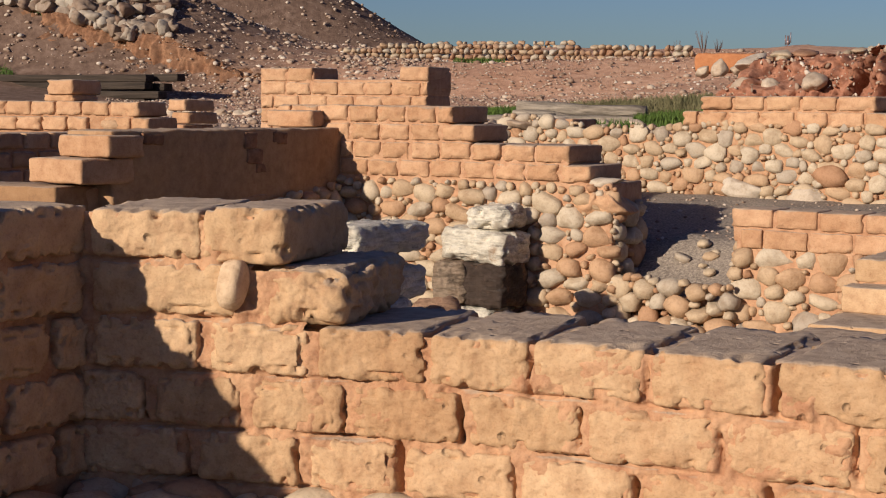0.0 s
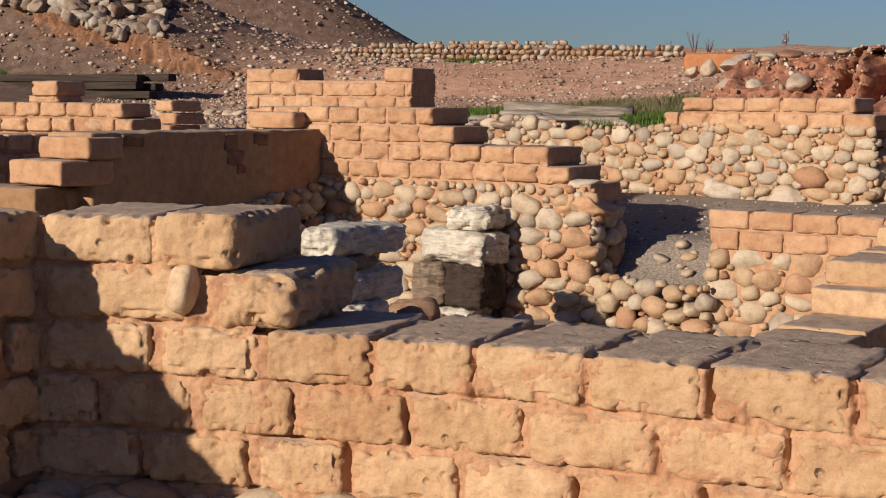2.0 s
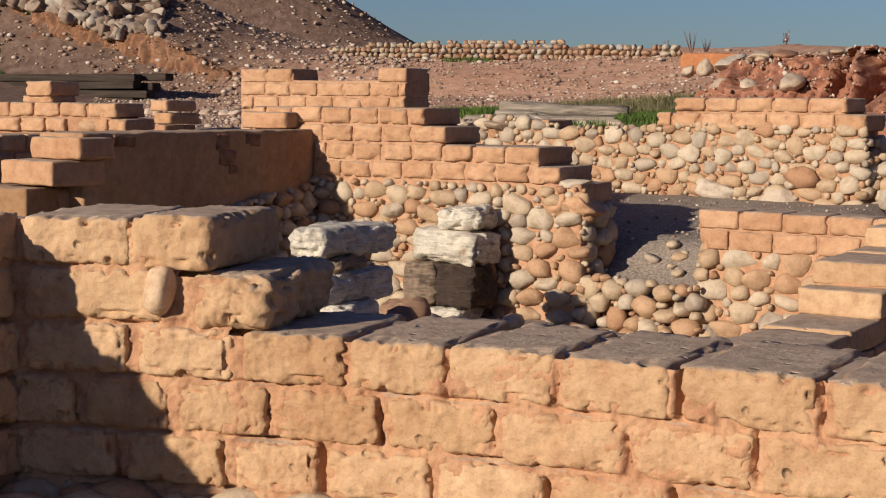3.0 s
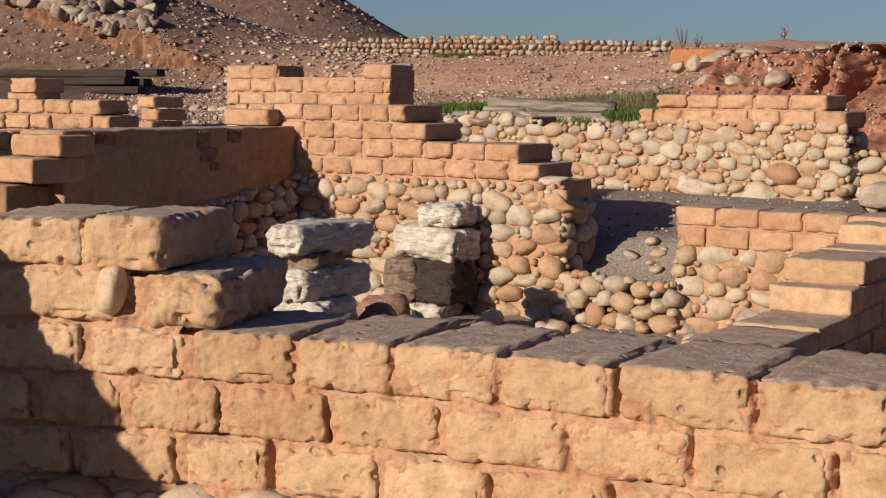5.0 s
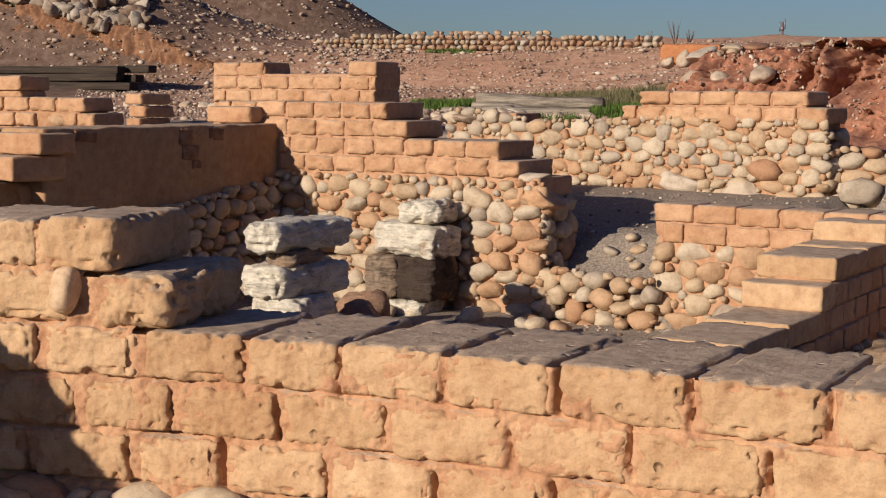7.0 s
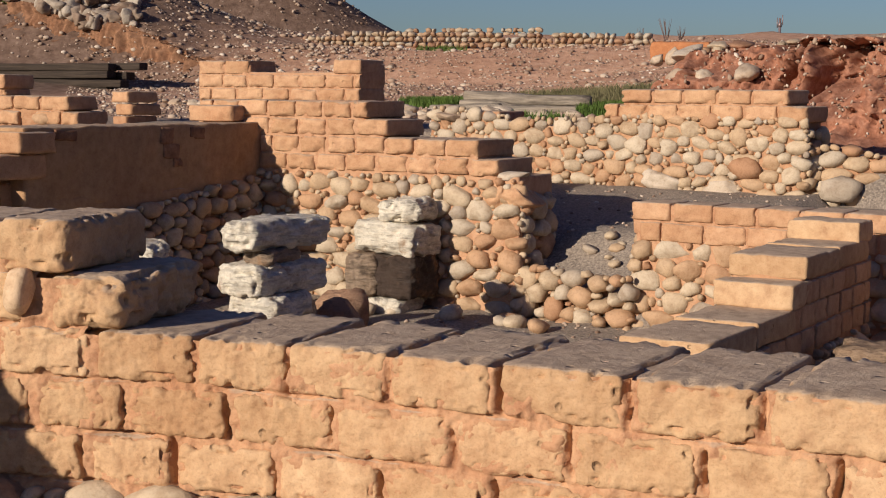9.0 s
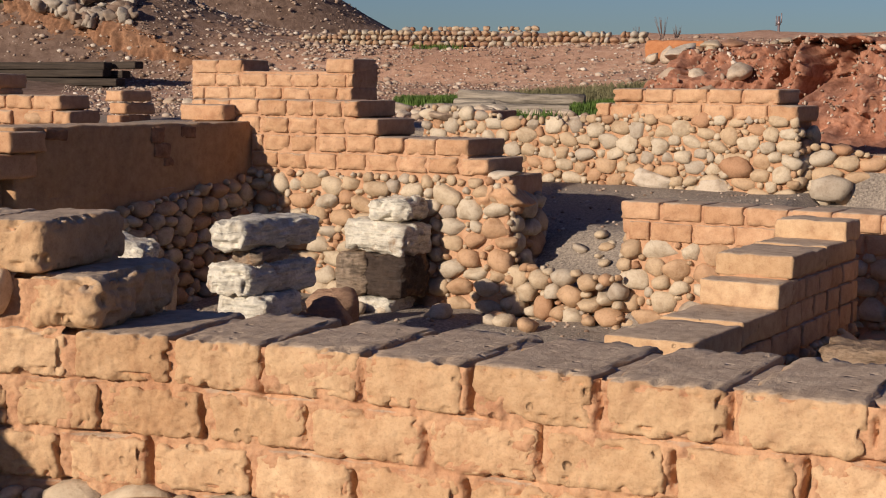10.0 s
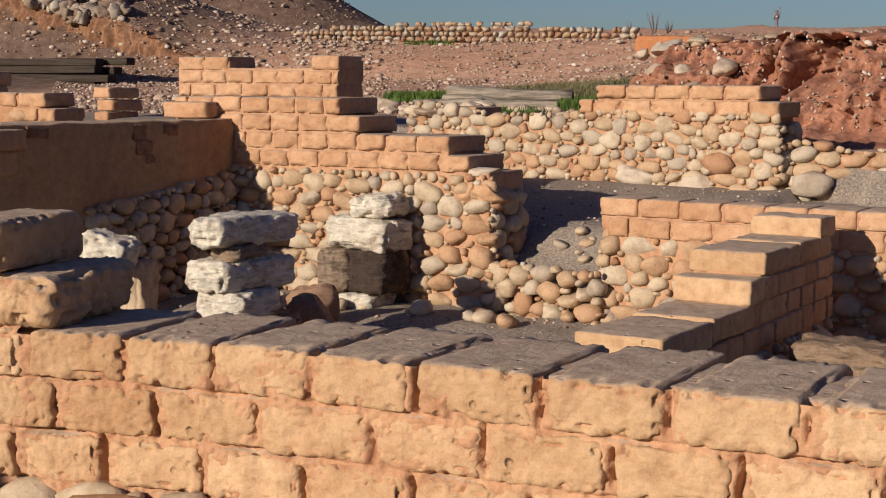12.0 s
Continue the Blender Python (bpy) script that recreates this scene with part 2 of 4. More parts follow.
def mesh_of(name, verts, faces, mat, smooth=True):
    me = bpy.data.meshes.new(name)
    me.from_pydata(verts, [], faces)
    me.polygons.foreach_set("use_smooth", [smooth] * len(faces))
    me.materials.append(mat)
    me.update()
    return me


def bm_mesh(name, bm, mat, smooth=True):
    me = bpy.data.meshes.new(name)
    bmesh.ops.recalc_face_normals(bm, faces=bm.faces)
    bm.to_mesh(me)
    bm.free()
    me.polygons.foreach_set("use_smooth", [smooth] * len(me.polygons))
    me.materials.append(mat)
    return me


def part(name, me, parent, m=None, label=""):
    ob = new(name, me)
    ob.parent = parent
    if m is not None and parent.name in WALLS:
        at = m.to_translation()
        spot, size = in_wall(parent.name, at)
        m = Matrix.Translation(spot) @ Matrix.Diagonal((*size, 1)) @ Matrix.Translation(-at) @ m
    if m is not None:
        ob.matrix_basis = m
    return tagged(ob, label) if label else ob


def cut(lo, hi, n, edge):
    """n steps from lo to hi, with a narrow first and last one."""
    inner = np.linspace(lo + edge, hi - edge, max(2, n))
    return [lo, lo + edge * 0.4, *inner, hi - edge * 0.4, hi]


def boxed(lx, ly, lz, n=(6, 3, 3), r=0.02, rough=0.006, freq=6.0, seed=0, chips=0.0):
    """Vertices and faces of a rounded, worn block, its middle at the origin."""
    half = (lx / 2, ly / 2, lz / 2)
    r = min(r, min(half) * 0.8)
    axes = [cut(-h, h, k, r) for h, k in zip(half, n)]
    index, verts, faces = {}, [], []
    off = Vector((seed * 3.7, seed * 1.3, seed * 7.9))

    def vert(i, j, k):
        key = (i, j, k)
        if key not in index:
            p = Vector((axes[0][i], axes[1][j], axes[2][k]))
            q = Vector(max(-h + r, min(h - r, c)) for c, h in zip(p, half))
            d = p - q
            if d.length > 1e-6:
                p = q + d.normalized() * min(r, d.length if sum(abs(c) > 1e-6 for c in d) == 1 else r)
            s = noise.noise(p * freq + off) * rough + noise.noise(p * freq * 3.1 + off) * rough * 0.5 + noise.noise(p * freq * 6.7 + off) * rough * 0.35
            if chips:
                onedge = sum(abs(abs(c) - h) < r * 1.3 for c, h in zip(p, half)) >= 2
                if onedge:
                    s -= chips * max(0.0, noise.noise(p * freq * 1.9 - off)) ** 1.2
            if half[2] - abs(p.z) < r * 1.2 and half[0] - abs(p.x) > r * 1.2 and half[1] - abs(p.y) > r * 1.2:
                s *= 0.3
            out = Vector(c / h for c, h in zip(p, half))
            out = Vector(c if abs(c) > 0.8 else c * 0.15 for c in out)
            if out.length:
                p = p + out.normalized() * s
            index[key] = len(verts)
            verts.append(p)
        return index[key]
    nx, ny, nz = (len(a) - 1 for a in axes)
    for i in range(nx):
        for j in range(ny):
            faces.append([vert(i, j, 0), vert(i, j + 1, 0), vert(i + 1, j + 1, 0), vert(i + 1, j, 0)])
            faces.append([vert(i, j, nz), vert(i + 1, j, nz), vert(i + 1, j + 1, nz), vert(i, j + 1, nz)])
        for k in range(nz):
            faces.append([vert(i, 0, k), vert(i + 1, 0, k), vert(i + 1, 0, k + 1), vert(i, 0, k + 1)])
            faces.append([vert(i, ny, k), vert(i, ny, k + 1), vert(i + 1, ny, k + 1), vert(i + 1, ny, k)])
    for j in range(ny):
        for k in range(nz):
            faces.append([vert(0, j, k), vert(0, j, k + 1), vert(0, j + 1, k + 1), vert(0, j + 1, k)])
            faces.append([vert(nx, j, k), vert(nx, j + 1, k), vert(nx, j + 1, k + 1), vert(nx, j, k + 1)])
    return verts, faces


def block(name, size, mat, n=(6, 3, 3), r=0.02, rough=0.006, freq=6.0, seed=0, chips=0.0):
    v, f = boxed(*size, n, r, rough, freq, seed, chips)
    return mesh_of(name, v, f, mat)


def boulder(name, mat, seed, subdiv=2, lump=0.22, square=0.0, flats=0, low=0.31):
    """A unit stone, about 1 across, lumpy; square pushes it towards a block, flats breaks facets off it."""
    bm = bmesh.new()
    bmesh.ops.create_icosphere(bm, subdivisions=subdiv, radius=0.5)
    off = Vector((seed * 5.1, seed * 2.3, seed * 0.7))
    dice = random.Random(int(seed * 31) + 5)
    planes = []
    for _ in range(flats):
        a = Vector((dice.gauss(0, 1), dice.gauss(0, 1), dice.gauss(0, 1))).normalized()
        planes.append((a, dice.uniform(low, 0.45)))
    for v in bm.verts:
        d = v.co.normalized()
        k = (abs(d.x) ** 4 + abs(d.y) ** 4 + abs(d.z) ** 4) ** -0.25
        s = 1 + square * (k - 1) + lump * noise.noise(d * 1.3 + off) + lump * 0.4 * noise.noise(d * 3.3 + off)
        p = d * 0.5 * s
        for a, far in planes:
            over = p.dot(a) - far
            if over > 0:
                p -= a * over * 0.85
        v.co = p
    return bm_mesh(name, bm, mat)


COBBLES = [boulder("cobble", COBBLE, s, 2, 0.34, 0.35 + 0.05 * (s % 8), 3 + s % 4) for s in range(28)]
RUBBLES = [boulder("rubble", RUBBLE, s + 40, 2, 0.3, 0.8, 6, 0.27) for s in range(12)]
HILL_ROCKS = [boulder("rock", HILL_ROCK, s + 90, 3, 0.55, 0.8, 8, 0.24) for s in range(12)]
PALES = [boulder("rock", PALE, s + 70, 3, 0.4, 0.6, 8, 0.25) for s in range(10)]
FAR_BRICKS = [block("brick", (1, 1, 1), BRICK_FAR, (7, 3, 5), 0.09, 0.035, 3.4, s, 0.13) for s in range(14)]
rng = random.Random(7)


def site_scale(x, y):
    """The plan was drawn with distances that stretch towards the hill: the factor that brings a spot back to true metres."""
    d = max(0.0, 0.885 * y - 0.466 * x)
    return 1 / (1 + 0.016 * d) if d < 110 else (39.855 + (d - 110)) / d


def site(x, y, z):
    k = site_scale(x, y)
    return Vector((x * k, y * k, LEVEL + (z - LEVEL) * k))


def place(m):
    """A pose of the plan at its true spot and size."""
    at = m.to_translation()
    return Matrix.Translation(site(*at)) @ Matrix.Scale(site_scale(at.x, at.y), 4) @ Matrix.Translation(-at) @ m


def wall_frame(p0, p1):
    """The frame of a wall's face from p0 to p1 (plan): x along, y into the wall, z up; and its length in the plan."""
    length = math.dist(p0, p1)
    a, b = site(*p0, 0), site(*p1, 0)
    k = math.dist(a[:2], b[:2]) / length
    return Matrix.Translation((a.x, a.y, LEVEL * (1 - k))) @ Matrix.Rotation(math.atan2(b.y - a.y, b.x - a.x), 4, "Z") @ Matrix.Scale(k, 4), length


def core(name, p0, p1, steps, thick, mat, label, inset=0.025, cell=0.09, rough=0.012, bend=None, freq=5.0, extra=None):
    """A wall's core: one mesh of stepped blocks (u0, u1, z0, z1), set back a little from its faces, and extra faces. Returns its object."""
    m, _ = wall_frame(p0, p1)
    verts, faces = [], []
    for q, (u0, u1, z0, z1) in enumerate(steps):
        sx, sz = u1 - u0, z1 - z0
        v, f = boxed(sx, thick - 2 * inset, sz, (max(3, int(sx / cell)), 4, max(3, int(sz / cell * 1.2))), 0.03, rough, freq, q + len(label))
        at = Vector(((u0 + u1) / 2, thick / 2, (z0 + z1) / 2))
        faces += [[i + len(verts) for i in a] for a in f]
        verts += [p + at for p in v]
    if bend:
        for p in verts:
            p.y += bend(p.x)
    if extra:
        faces += [[i + len(verts) for i in a] for a in extra[1]]
        verts += extra[0]
    WALLS[name] = (math.dist(p0, p1), site_scale(*p0), site_scale(*p1), m.to_scale().x)
    ob = new(name, mesh_of(name, [in_wall(name, p)[0] for p in verts], faces, mat))
    ob.matrix_basis = m
    return tagged(ob, label, "wall", kind="structure")


def lay_bricks(wall, u0, u1, z0, z1, depth, pitch, shift=0.0, joint=0.014, y0=0.0, fine=False, mat=None, bend=None, jitter=0.006, joints=None):
    """One course of bricks along a wall's face, each an object."""
    u = u0 - (shift % pitch if shift else 0)
    known = list(joints or ())
    while u < u1 - 0.05:
        a, b = max(u, u0), min(known.pop(0) if known else u + pitch * rng.uniform(0.95, 1.05), u1)
        if u1 - b < 0.09:
            b = u1
        if b - a > 0.06:
            size = (b - a - joint, depth, z1 - z0 - (0.016 if fine else joint * 0.8))
            at = ((a + b) / 2, depth / 2 + y0 + rng.uniform(-jitter, jitter), (z0 + z1) / 2)
            way = 0.0
            if bend:
                at = (at[0], at[1] + bend(at[0]), at[2])
                way = math.degrees(math.atan(bend(at[0] + 0.5) - bend(at[0] - 0.5)))
            turn = pose(*at, rng.uniform(-0.7, 0.7), rng.uniform(-0.8, 0.8), way + rng.uniform(-1.0, 1.0))
            if fine:
                me = block("brick", size, mat or BRICK, (42, 12, 20), 0.021, 0.0085, 15, rng.uniform(0, 90), 0.045)
                part("brick", me, wall, turn)
            else:
                part("brick", rng.choice(FAR_BRICKS), wall, turn @ Matrix.Diagonal((*size, 1)))
        u = b


def lay_cobbles(wall, u0, u1, z0, top, row=0.17, wide=(0.13, 0.30), y0=0.0, depth=0.2, side=None, meshes=None, name="stone", bend=None, sink=0.25):
    """Stones fitted together in a face, large ones first in rough courses, small ones in the gaps. top: height, or a function of u. side: x of an end face to bed them in instead."""
    high = top if callable(top) else (lambda u: top)
    most = max(high(u0 + (u1 - u0) * k / 20) for k in range(21))
    area = (u1 - u0) * (most - z0)
    cells, kept = {}, []
    mean = (wide[0] + wide[1]) / 2
    for k, (w, h, tries) in enumerate(((wide[1] * 1.1, row * 1.2, 1.5), (wide[1] * 0.95, row * 0.98, 14), (mean, row * 0.92, 26), (mean * 0.72, row * 0.78, 26), (mean * 0.5, row * 0.5, 30), (mean * 0.32, row * 0.34, 34))):
        for _ in range(int(tries * area / (mean * row)) + 2):
            ww, hh = w * rng.uniform(0.85, 1.18), h * rng.uniform(0.82, 1.2)
            u, z = rng.uniform(u0 + ww * 0.3, max(u0 + ww * 0.35, u1 - ww * 0.3)), rng.uniform(z0 + hh * 0.3, most)
            if k < 3:
                z = z0 + row * (round((z - z0) / row - 0.5) + 0.5) + rng.uniform(-0.04, 0.04) + 0.05 * noise.noise(Vector((u * 1.3, z0, 3)))
            if z + hh * 0.42 > high(u):
                continue
            spot = int(u / 0.5)
            near = [q for c in (spot - 1, spot, spot + 1) for q in cells.get(c, ())]
            if any(((u - a) / (ww + b)) ** 2 + ((z - c) / (hh + d)) ** 2 < 0.215 for a, c, b, d in near):
                continue
            cells.setdefault(spot, []).append((u, z, ww, hh))
            kept.append((u, z, ww, hh))
    for u, z, w, h in kept:
        deep = max(0.09, depth * min(1.0, w / mean)) * rng.uniform(0.85, 1.15)
        s = Matrix.Diagonal((w * 1.08, deep, h * 1.08, 1))
        tilt = pose(0, 0, 0, rng.uniform(-10, 10), rng.uniform(-16, 16), rng.uniform(-10, 10))
        flip = pose(0, 0, 0, 0, 0, rng.choice((0, 180)))
        out = rng.uniform(-0.015, 0.02)
        if side is None:
            at = Matrix.Translation((u, y0 + deep * sink + out + (bend(u) if bend else 0.0), z))
        else:
            at = Matrix.Translation((side - deep * sink + out, u, z)) @ pose(0, 0, 0, 0, 0, 90)
        part(name, rng.choice(meshes or COBBLES), wall, at @ tilt @ s @ flip)


# ---- ground ----


def smooth(a, b, x):
    t = max(0.0, min(1.0, (x - a) / (b - a)))
    return t * t * (3 - 2 * t)


def steps_of(x, rows):
    for (a, za), (b, zb) in zip(rows, rows[1:]):
        if x <= b:
            return za + (zb - za) * smooth(a, b, x) if x > a else za
    return rows[-1][1]


FAR_PROFILE = [(18.6, 1.0), (24, 1.08), (31, 1.2), (47, 1.75), (60, 3.45), (66, 3.8), (97, 5.25), (112, 5.1), (190, 1.5), (400, 0.0), (2000, 0.0)]


def back_line(x):
    """The line of the back wall's rear face in plan."""
    return 20.1 if x < -9.6 else 19.45 - 0.24 * (x + 9.4) + 0.4


def ground_z(x, y):
    n = noise.noise(Vector((x * 0.9, y * 0.9, 0))) * 0.05 + noise.noise(Vector((x * 3.1, y * 3.1, 4))) * 0.018
    if y < 4.35:
        z = 0.14 + 0.3 * smooth(3.4, 7.0, -x)
    elif y < (14.85 if x < -5.75 else 14.0):
        z = 0.45 if x < -9.2 else -0.66 + 0.1 * smooth(12.2, 13.2, y) if x < -2.4 else -0.62
    elif y < back_line(x):
        z = 0.75 if x < -9.2 else steps_of(y, [(13.95, -0.2), (14.95, 0.2), (18.3, 0.44)])
        if x > -3.7:
            z = 0.1 + 0.2 * smooth(14, 18, y)
    else:
        z = steps_of(y, FAR_PROFILE)
        z -= 0.32 * smooth(-6.4, -4.6, x) * (1 - smooth(24, 34, y))
    if -5.72 < x < -4.15 and 13.4 < y < 18:
        t = y - 13.62 - 0.4 * (-4.25 - x)
        z = steps_of(t, [(0.06, -0.56), (0.26, -0.18), (1.35, 0.22), (4.6, 0.44)])
    if y > 20:
        dx = (x + 64) * (1.0 if x > -64 else 0.25)
        d = math.hypot(dx, (y - 88) * 0.8) + 1.5 * noise.noise(Vector((x * 0.12, y * 0.12, 3)))
        z += (8.6 + 1.2 * noise.noise(Vector((x * 0.35, y * 0.2, 8)))) * max(0.0, 1 - d / 13.5)
        z += 5.0 * math.exp(-((x + 50) / 8.5) ** 2 - ((y - 57) / 9) ** 2)
        z += 0.75 * smooth(-20, -12, x) * smooth(33, 46, y) * (1 - smooth(50, 60, y))
        far = smooth(20, 60, y)
        n += far * (noise.noise(Vector((x * 0.16, y * 0.16, 9))) * 0.3 + noise.noise(Vector((x * 1.7, y * 1.7, 5))) * 0.07 + noise.noise(Vector((x * 0.6, y * 0.6, 2))) * 0.1)
    return z + n


def scarp_lift(x, y):
    """Height of the cut terrace above the natural slope."""
    edge = x + 0.72 * (y - 51.2)
    across = (0.45 + 0.55 * smooth(-42.0, -40.0, x)) * smooth(-47.5, -45.0, x) * (1 - smooth(-39.5, -35.2, edge))
    return 0.9 * across * smooth(51.3, 51.7, y) * (1 - smooth(53.0, 62.0, y))


def spread(lo, hi, fine, step, reach, grow):
    a = list(np.arange(lo, hi + step / 2, fine))
    d, v = step, hi
    while v < reach[1]:
        v += d
        d *= grow
        a.append(v)
    d, v = step, lo
    while v > reach[0]:
        v -= d
        d *= grow
        a.insert(0, v)
    return a


def build_ground():
    xs = spread(-10.0, -1.0, 0.11, 0.16, (-1500, 900), 1.045)
    ys = spread(3.0, 19.5, 0.11, 0.16, (-400, 2500), 1.033)
    verts = [site(x, y, ground_z(x, y)) for y in ys for x in xs]
    w = len(xs)
    faces = [(j * w + i, j * w + i + 1, (j + 1) * w + i + 1, (j + 1) * w + i) for j in range(len(ys) - 1) for i in range(w - 1)]
    ob = new("ground", mesh_of("ground", verts, faces, SOIL))
    return tagged(ob, "dry pinkish tan soil and grey gravel sloping up to a hill", "ground", kind="structure")


build_ground()

# ---- walls ----
P = 0.356          # brick pitch
C = 0.166          # course height, near wall


def front_bend(u):
    """The front wall curves a little towards the camera at its west end."""
    return -0.235 * max(0.0, (1.32 - u) / 1.3) ** 1.4


FRONT_COURSES = ((0.645, 0.812, (-2.93, -2.58, -2.21, -1.87, -1.51, -1.16, -0.76, -0.39)),
                 (0.478, 0.645, (-3.08, -2.77, -2.44, -2.07, -1.70, -1.30, -0.93)),
                 (0.312, 0.478, (-2.94, -2.58, -2.27, -1.90, -1.53, -1.17, -0.80)))


def mortar_face(u_end, slots, beds):
    """Crumbling mud mortar standing almost flush with the bricks, with open cracks beside and under some of them."""
    step = 0.007
    dice = random.Random(12)
    gaps = [(u + dice.uniform(-0.011, 0.011), z0 + dice.uniform(-0.01, 0.05), z1 - dice.uniform(-0.01, 0.06), dice.uniform(0.03, 0.09), dice.uniform(0.005, 0.010)) for u, z0, z1 in slots]
    verts, faces = [], []

    def sheet(u0, u1, z0, z1):
        us = np.arange(u0, u1 + step, step)
        zs = np.arange(z0, z1 + step, step)
        o = len(verts)
        for z in zs:
            for u in us:
                q = Vector((u, 0, z))
                y = 0.012 + 0.017 * noise.noise(q * 8) + 0.012 * noise.noise(q * 21) + 0.008 * noise.noise(q * 47) + 0.006 * noise.noise(q * 90)
                for b in beds:
                    if abs(z - b) < 0.03:
                        wander = 0.008 * noise.noise(Vector((u * 7, b * 5, 1)))
                        y += 0.075 * max(0.0, noise.noise(Vector((u * 4.5, b * 9, 7))) + 0.22) * math.exp(-((z - b - 0.004 - wander) / 0.0075) ** 2)
                for g, za, zb, deep, wide in gaps:
                    if abs(u - g) < 0.04 and za - 0.02 < z < zb + 0.02:
                        wander = 0.012 * noise.noise(Vector((g * 9, z * 16, 2)))
                        y += deep * smooth(za - 0.02, za + 0.02, z) * (1 - smooth(zb - 0.02, zb + 0.02, z)) * math.exp(-((u - g - wander) / wide) ** 2)
                verts.append(Vector((u, y + front_bend(u), z)))
        w = len(us)
        faces.extend([o + j * w + i, o + j * w + i + 1, o + (j + 1) * w + i + 1, o + (j + 1) * w + i] for j in range(len(zs) - 1) for i in range(w - 1))
    sheet(-0.1, u_end - 0.02, 0.05, 0.79)
    sheet(-0.1, 0.66, 0.79, 0.965)
    sheet(-0.1, 0.50, 0.965, 1.125)
    return verts, faces


def front_wall():
    x0 = -3.22
    end = 2.4
    f = front_bend
    u = -x0
    slots = [(u + x, z0, z1) for z0, z1, xs in FRONT_COURSES for x in xs]
    for z0, z1, xs in FRONT_COURSES:
        slots += [(u + xs[-1] + 0.37 * k, z0, z1) for k in range(1, 9)]
    slots += [(0.40, 0.812, 0.985), (0.29, 0.985, 1.15)]
    wall = core("wall_front", (x0, 4.055), (end, 4.055), [(-0.1, end - x0, 0.02, 0.79), (-0.1, 0.68, 0.7, 0.965), (-0.1, 0.52, 0.9, 1.13)], 0.62, MORTAR,
                "mud-brick ruin wall with dark weathered top on river cobbles", 0.085, 0.05, 0.012, f, 11.0, mortar_face(end - x0, slots, (0.312, 0.478, 0.645, 0.812, 0.985)))
    # capping bricks run through the thickness
    for (z0, z1, xs), depth, mat in zip(FRONT_COURSES, (0.62, 0.30, 0.30), (BRICK, FACE, FACE)):
        lay_bricks(wall, -0.1, end - x0, z0, z1, depth, 0.37, 0, 0.034, fine=True, mat=mat, bend=f, jitter=0.004, joints=[u + x for x in xs])
    lay_bricks(wall, -0.1, 0.40, 0.812, 0.985, 0.60, 0.50, 0, 0.024, fine=True, bend=f)
    lay_bricks(wall, -0.1, 0.29, 0.985, 1.15, 0.58, 0.39, 0, 0.024, fine=True, bend=f)
    # the worn stepped ends
    part("brick", block("brick", (0.27, 0.60, 0.17), BRICK, (30, 52, 18), 0.04, 0.024, 9, 4.4, 0.055), wall, pose(0.615, 0.30 + f(0.61), 0.893, 0, 1.5, 9))
    part("brick", block("brick", (0.275, 0.57, 0.165), BRICK, (30, 48, 18), 0.024, 0.010, 9, 8.1, 0.05), wall, pose(0.43, 0.285 + f(0.43), 1.067, 0, 0, 10))
    lay_cobbles(wall, -0.05, end - x0, 0.04, 0.31, 0.15, (0.14, 0.27), y0=-0.035, depth=0.2, bend=f)
    # one upright cobble set among the bricks
    part("stone", boulder("stone", FLUSHED, 17, 3, 0.2, 0.6, 3), wall, pose(0.455, f(0.455) - 0.008, 0.925, 0, 4, 0) @ Matrix.Diagonal((0.095, 0.11, 0.15, 1)))
    return wall


def return_wall():
    """Runs back past the camera's left, its face towards +x; its top course is broken into uneven lengths."""
    x = -3.25
    wall = core("wall_return", (x, 0.4), (x, 4.4), [(0, 4.0, 0.0, 0.99), (0.0, 4.0, 0.9, 1.08), (2.65, 3.0, 0.9, 1.17)], 1.0, MORTAR, "shaded mud-brick return wall meeting the front wall", 0.02, 0.045, 0.03)
    for k, (z0, z1) in enumerate(((0.312, 0.478), (0.478, 0.645), (0.645, 0.812), (0.812, 0.985))):
        lay_bricks(wall, 0.0, 3.44, z0, z1, 0.98 if k == 3 else 0.3, 0.36, 0.18 * (k % 2), 0.032, fine=True, y0=-0.012, mat=BRICK if k == 3 else FACE, jitter=0.01)
    for a, b, high in ((3.01, 3.44, 1.155), (2.62, 3.01, 1.2), (2.2, 2.62, 1.12), (1.68, 2.2, 1.15), (0.1, 1.68, 1.11)):
        lay_bricks(wall, a, b, 0.985, high, 0.98, 0.5, 0, 0.02, fine=True, y0=-0.012, jitter=0.01)
    lay_cobbles(wall, 0.0, 3.6, 0.04, 0.31, 0.16, (0.14, 0.3), y0=-0.04, depth=0.2)
    return wall


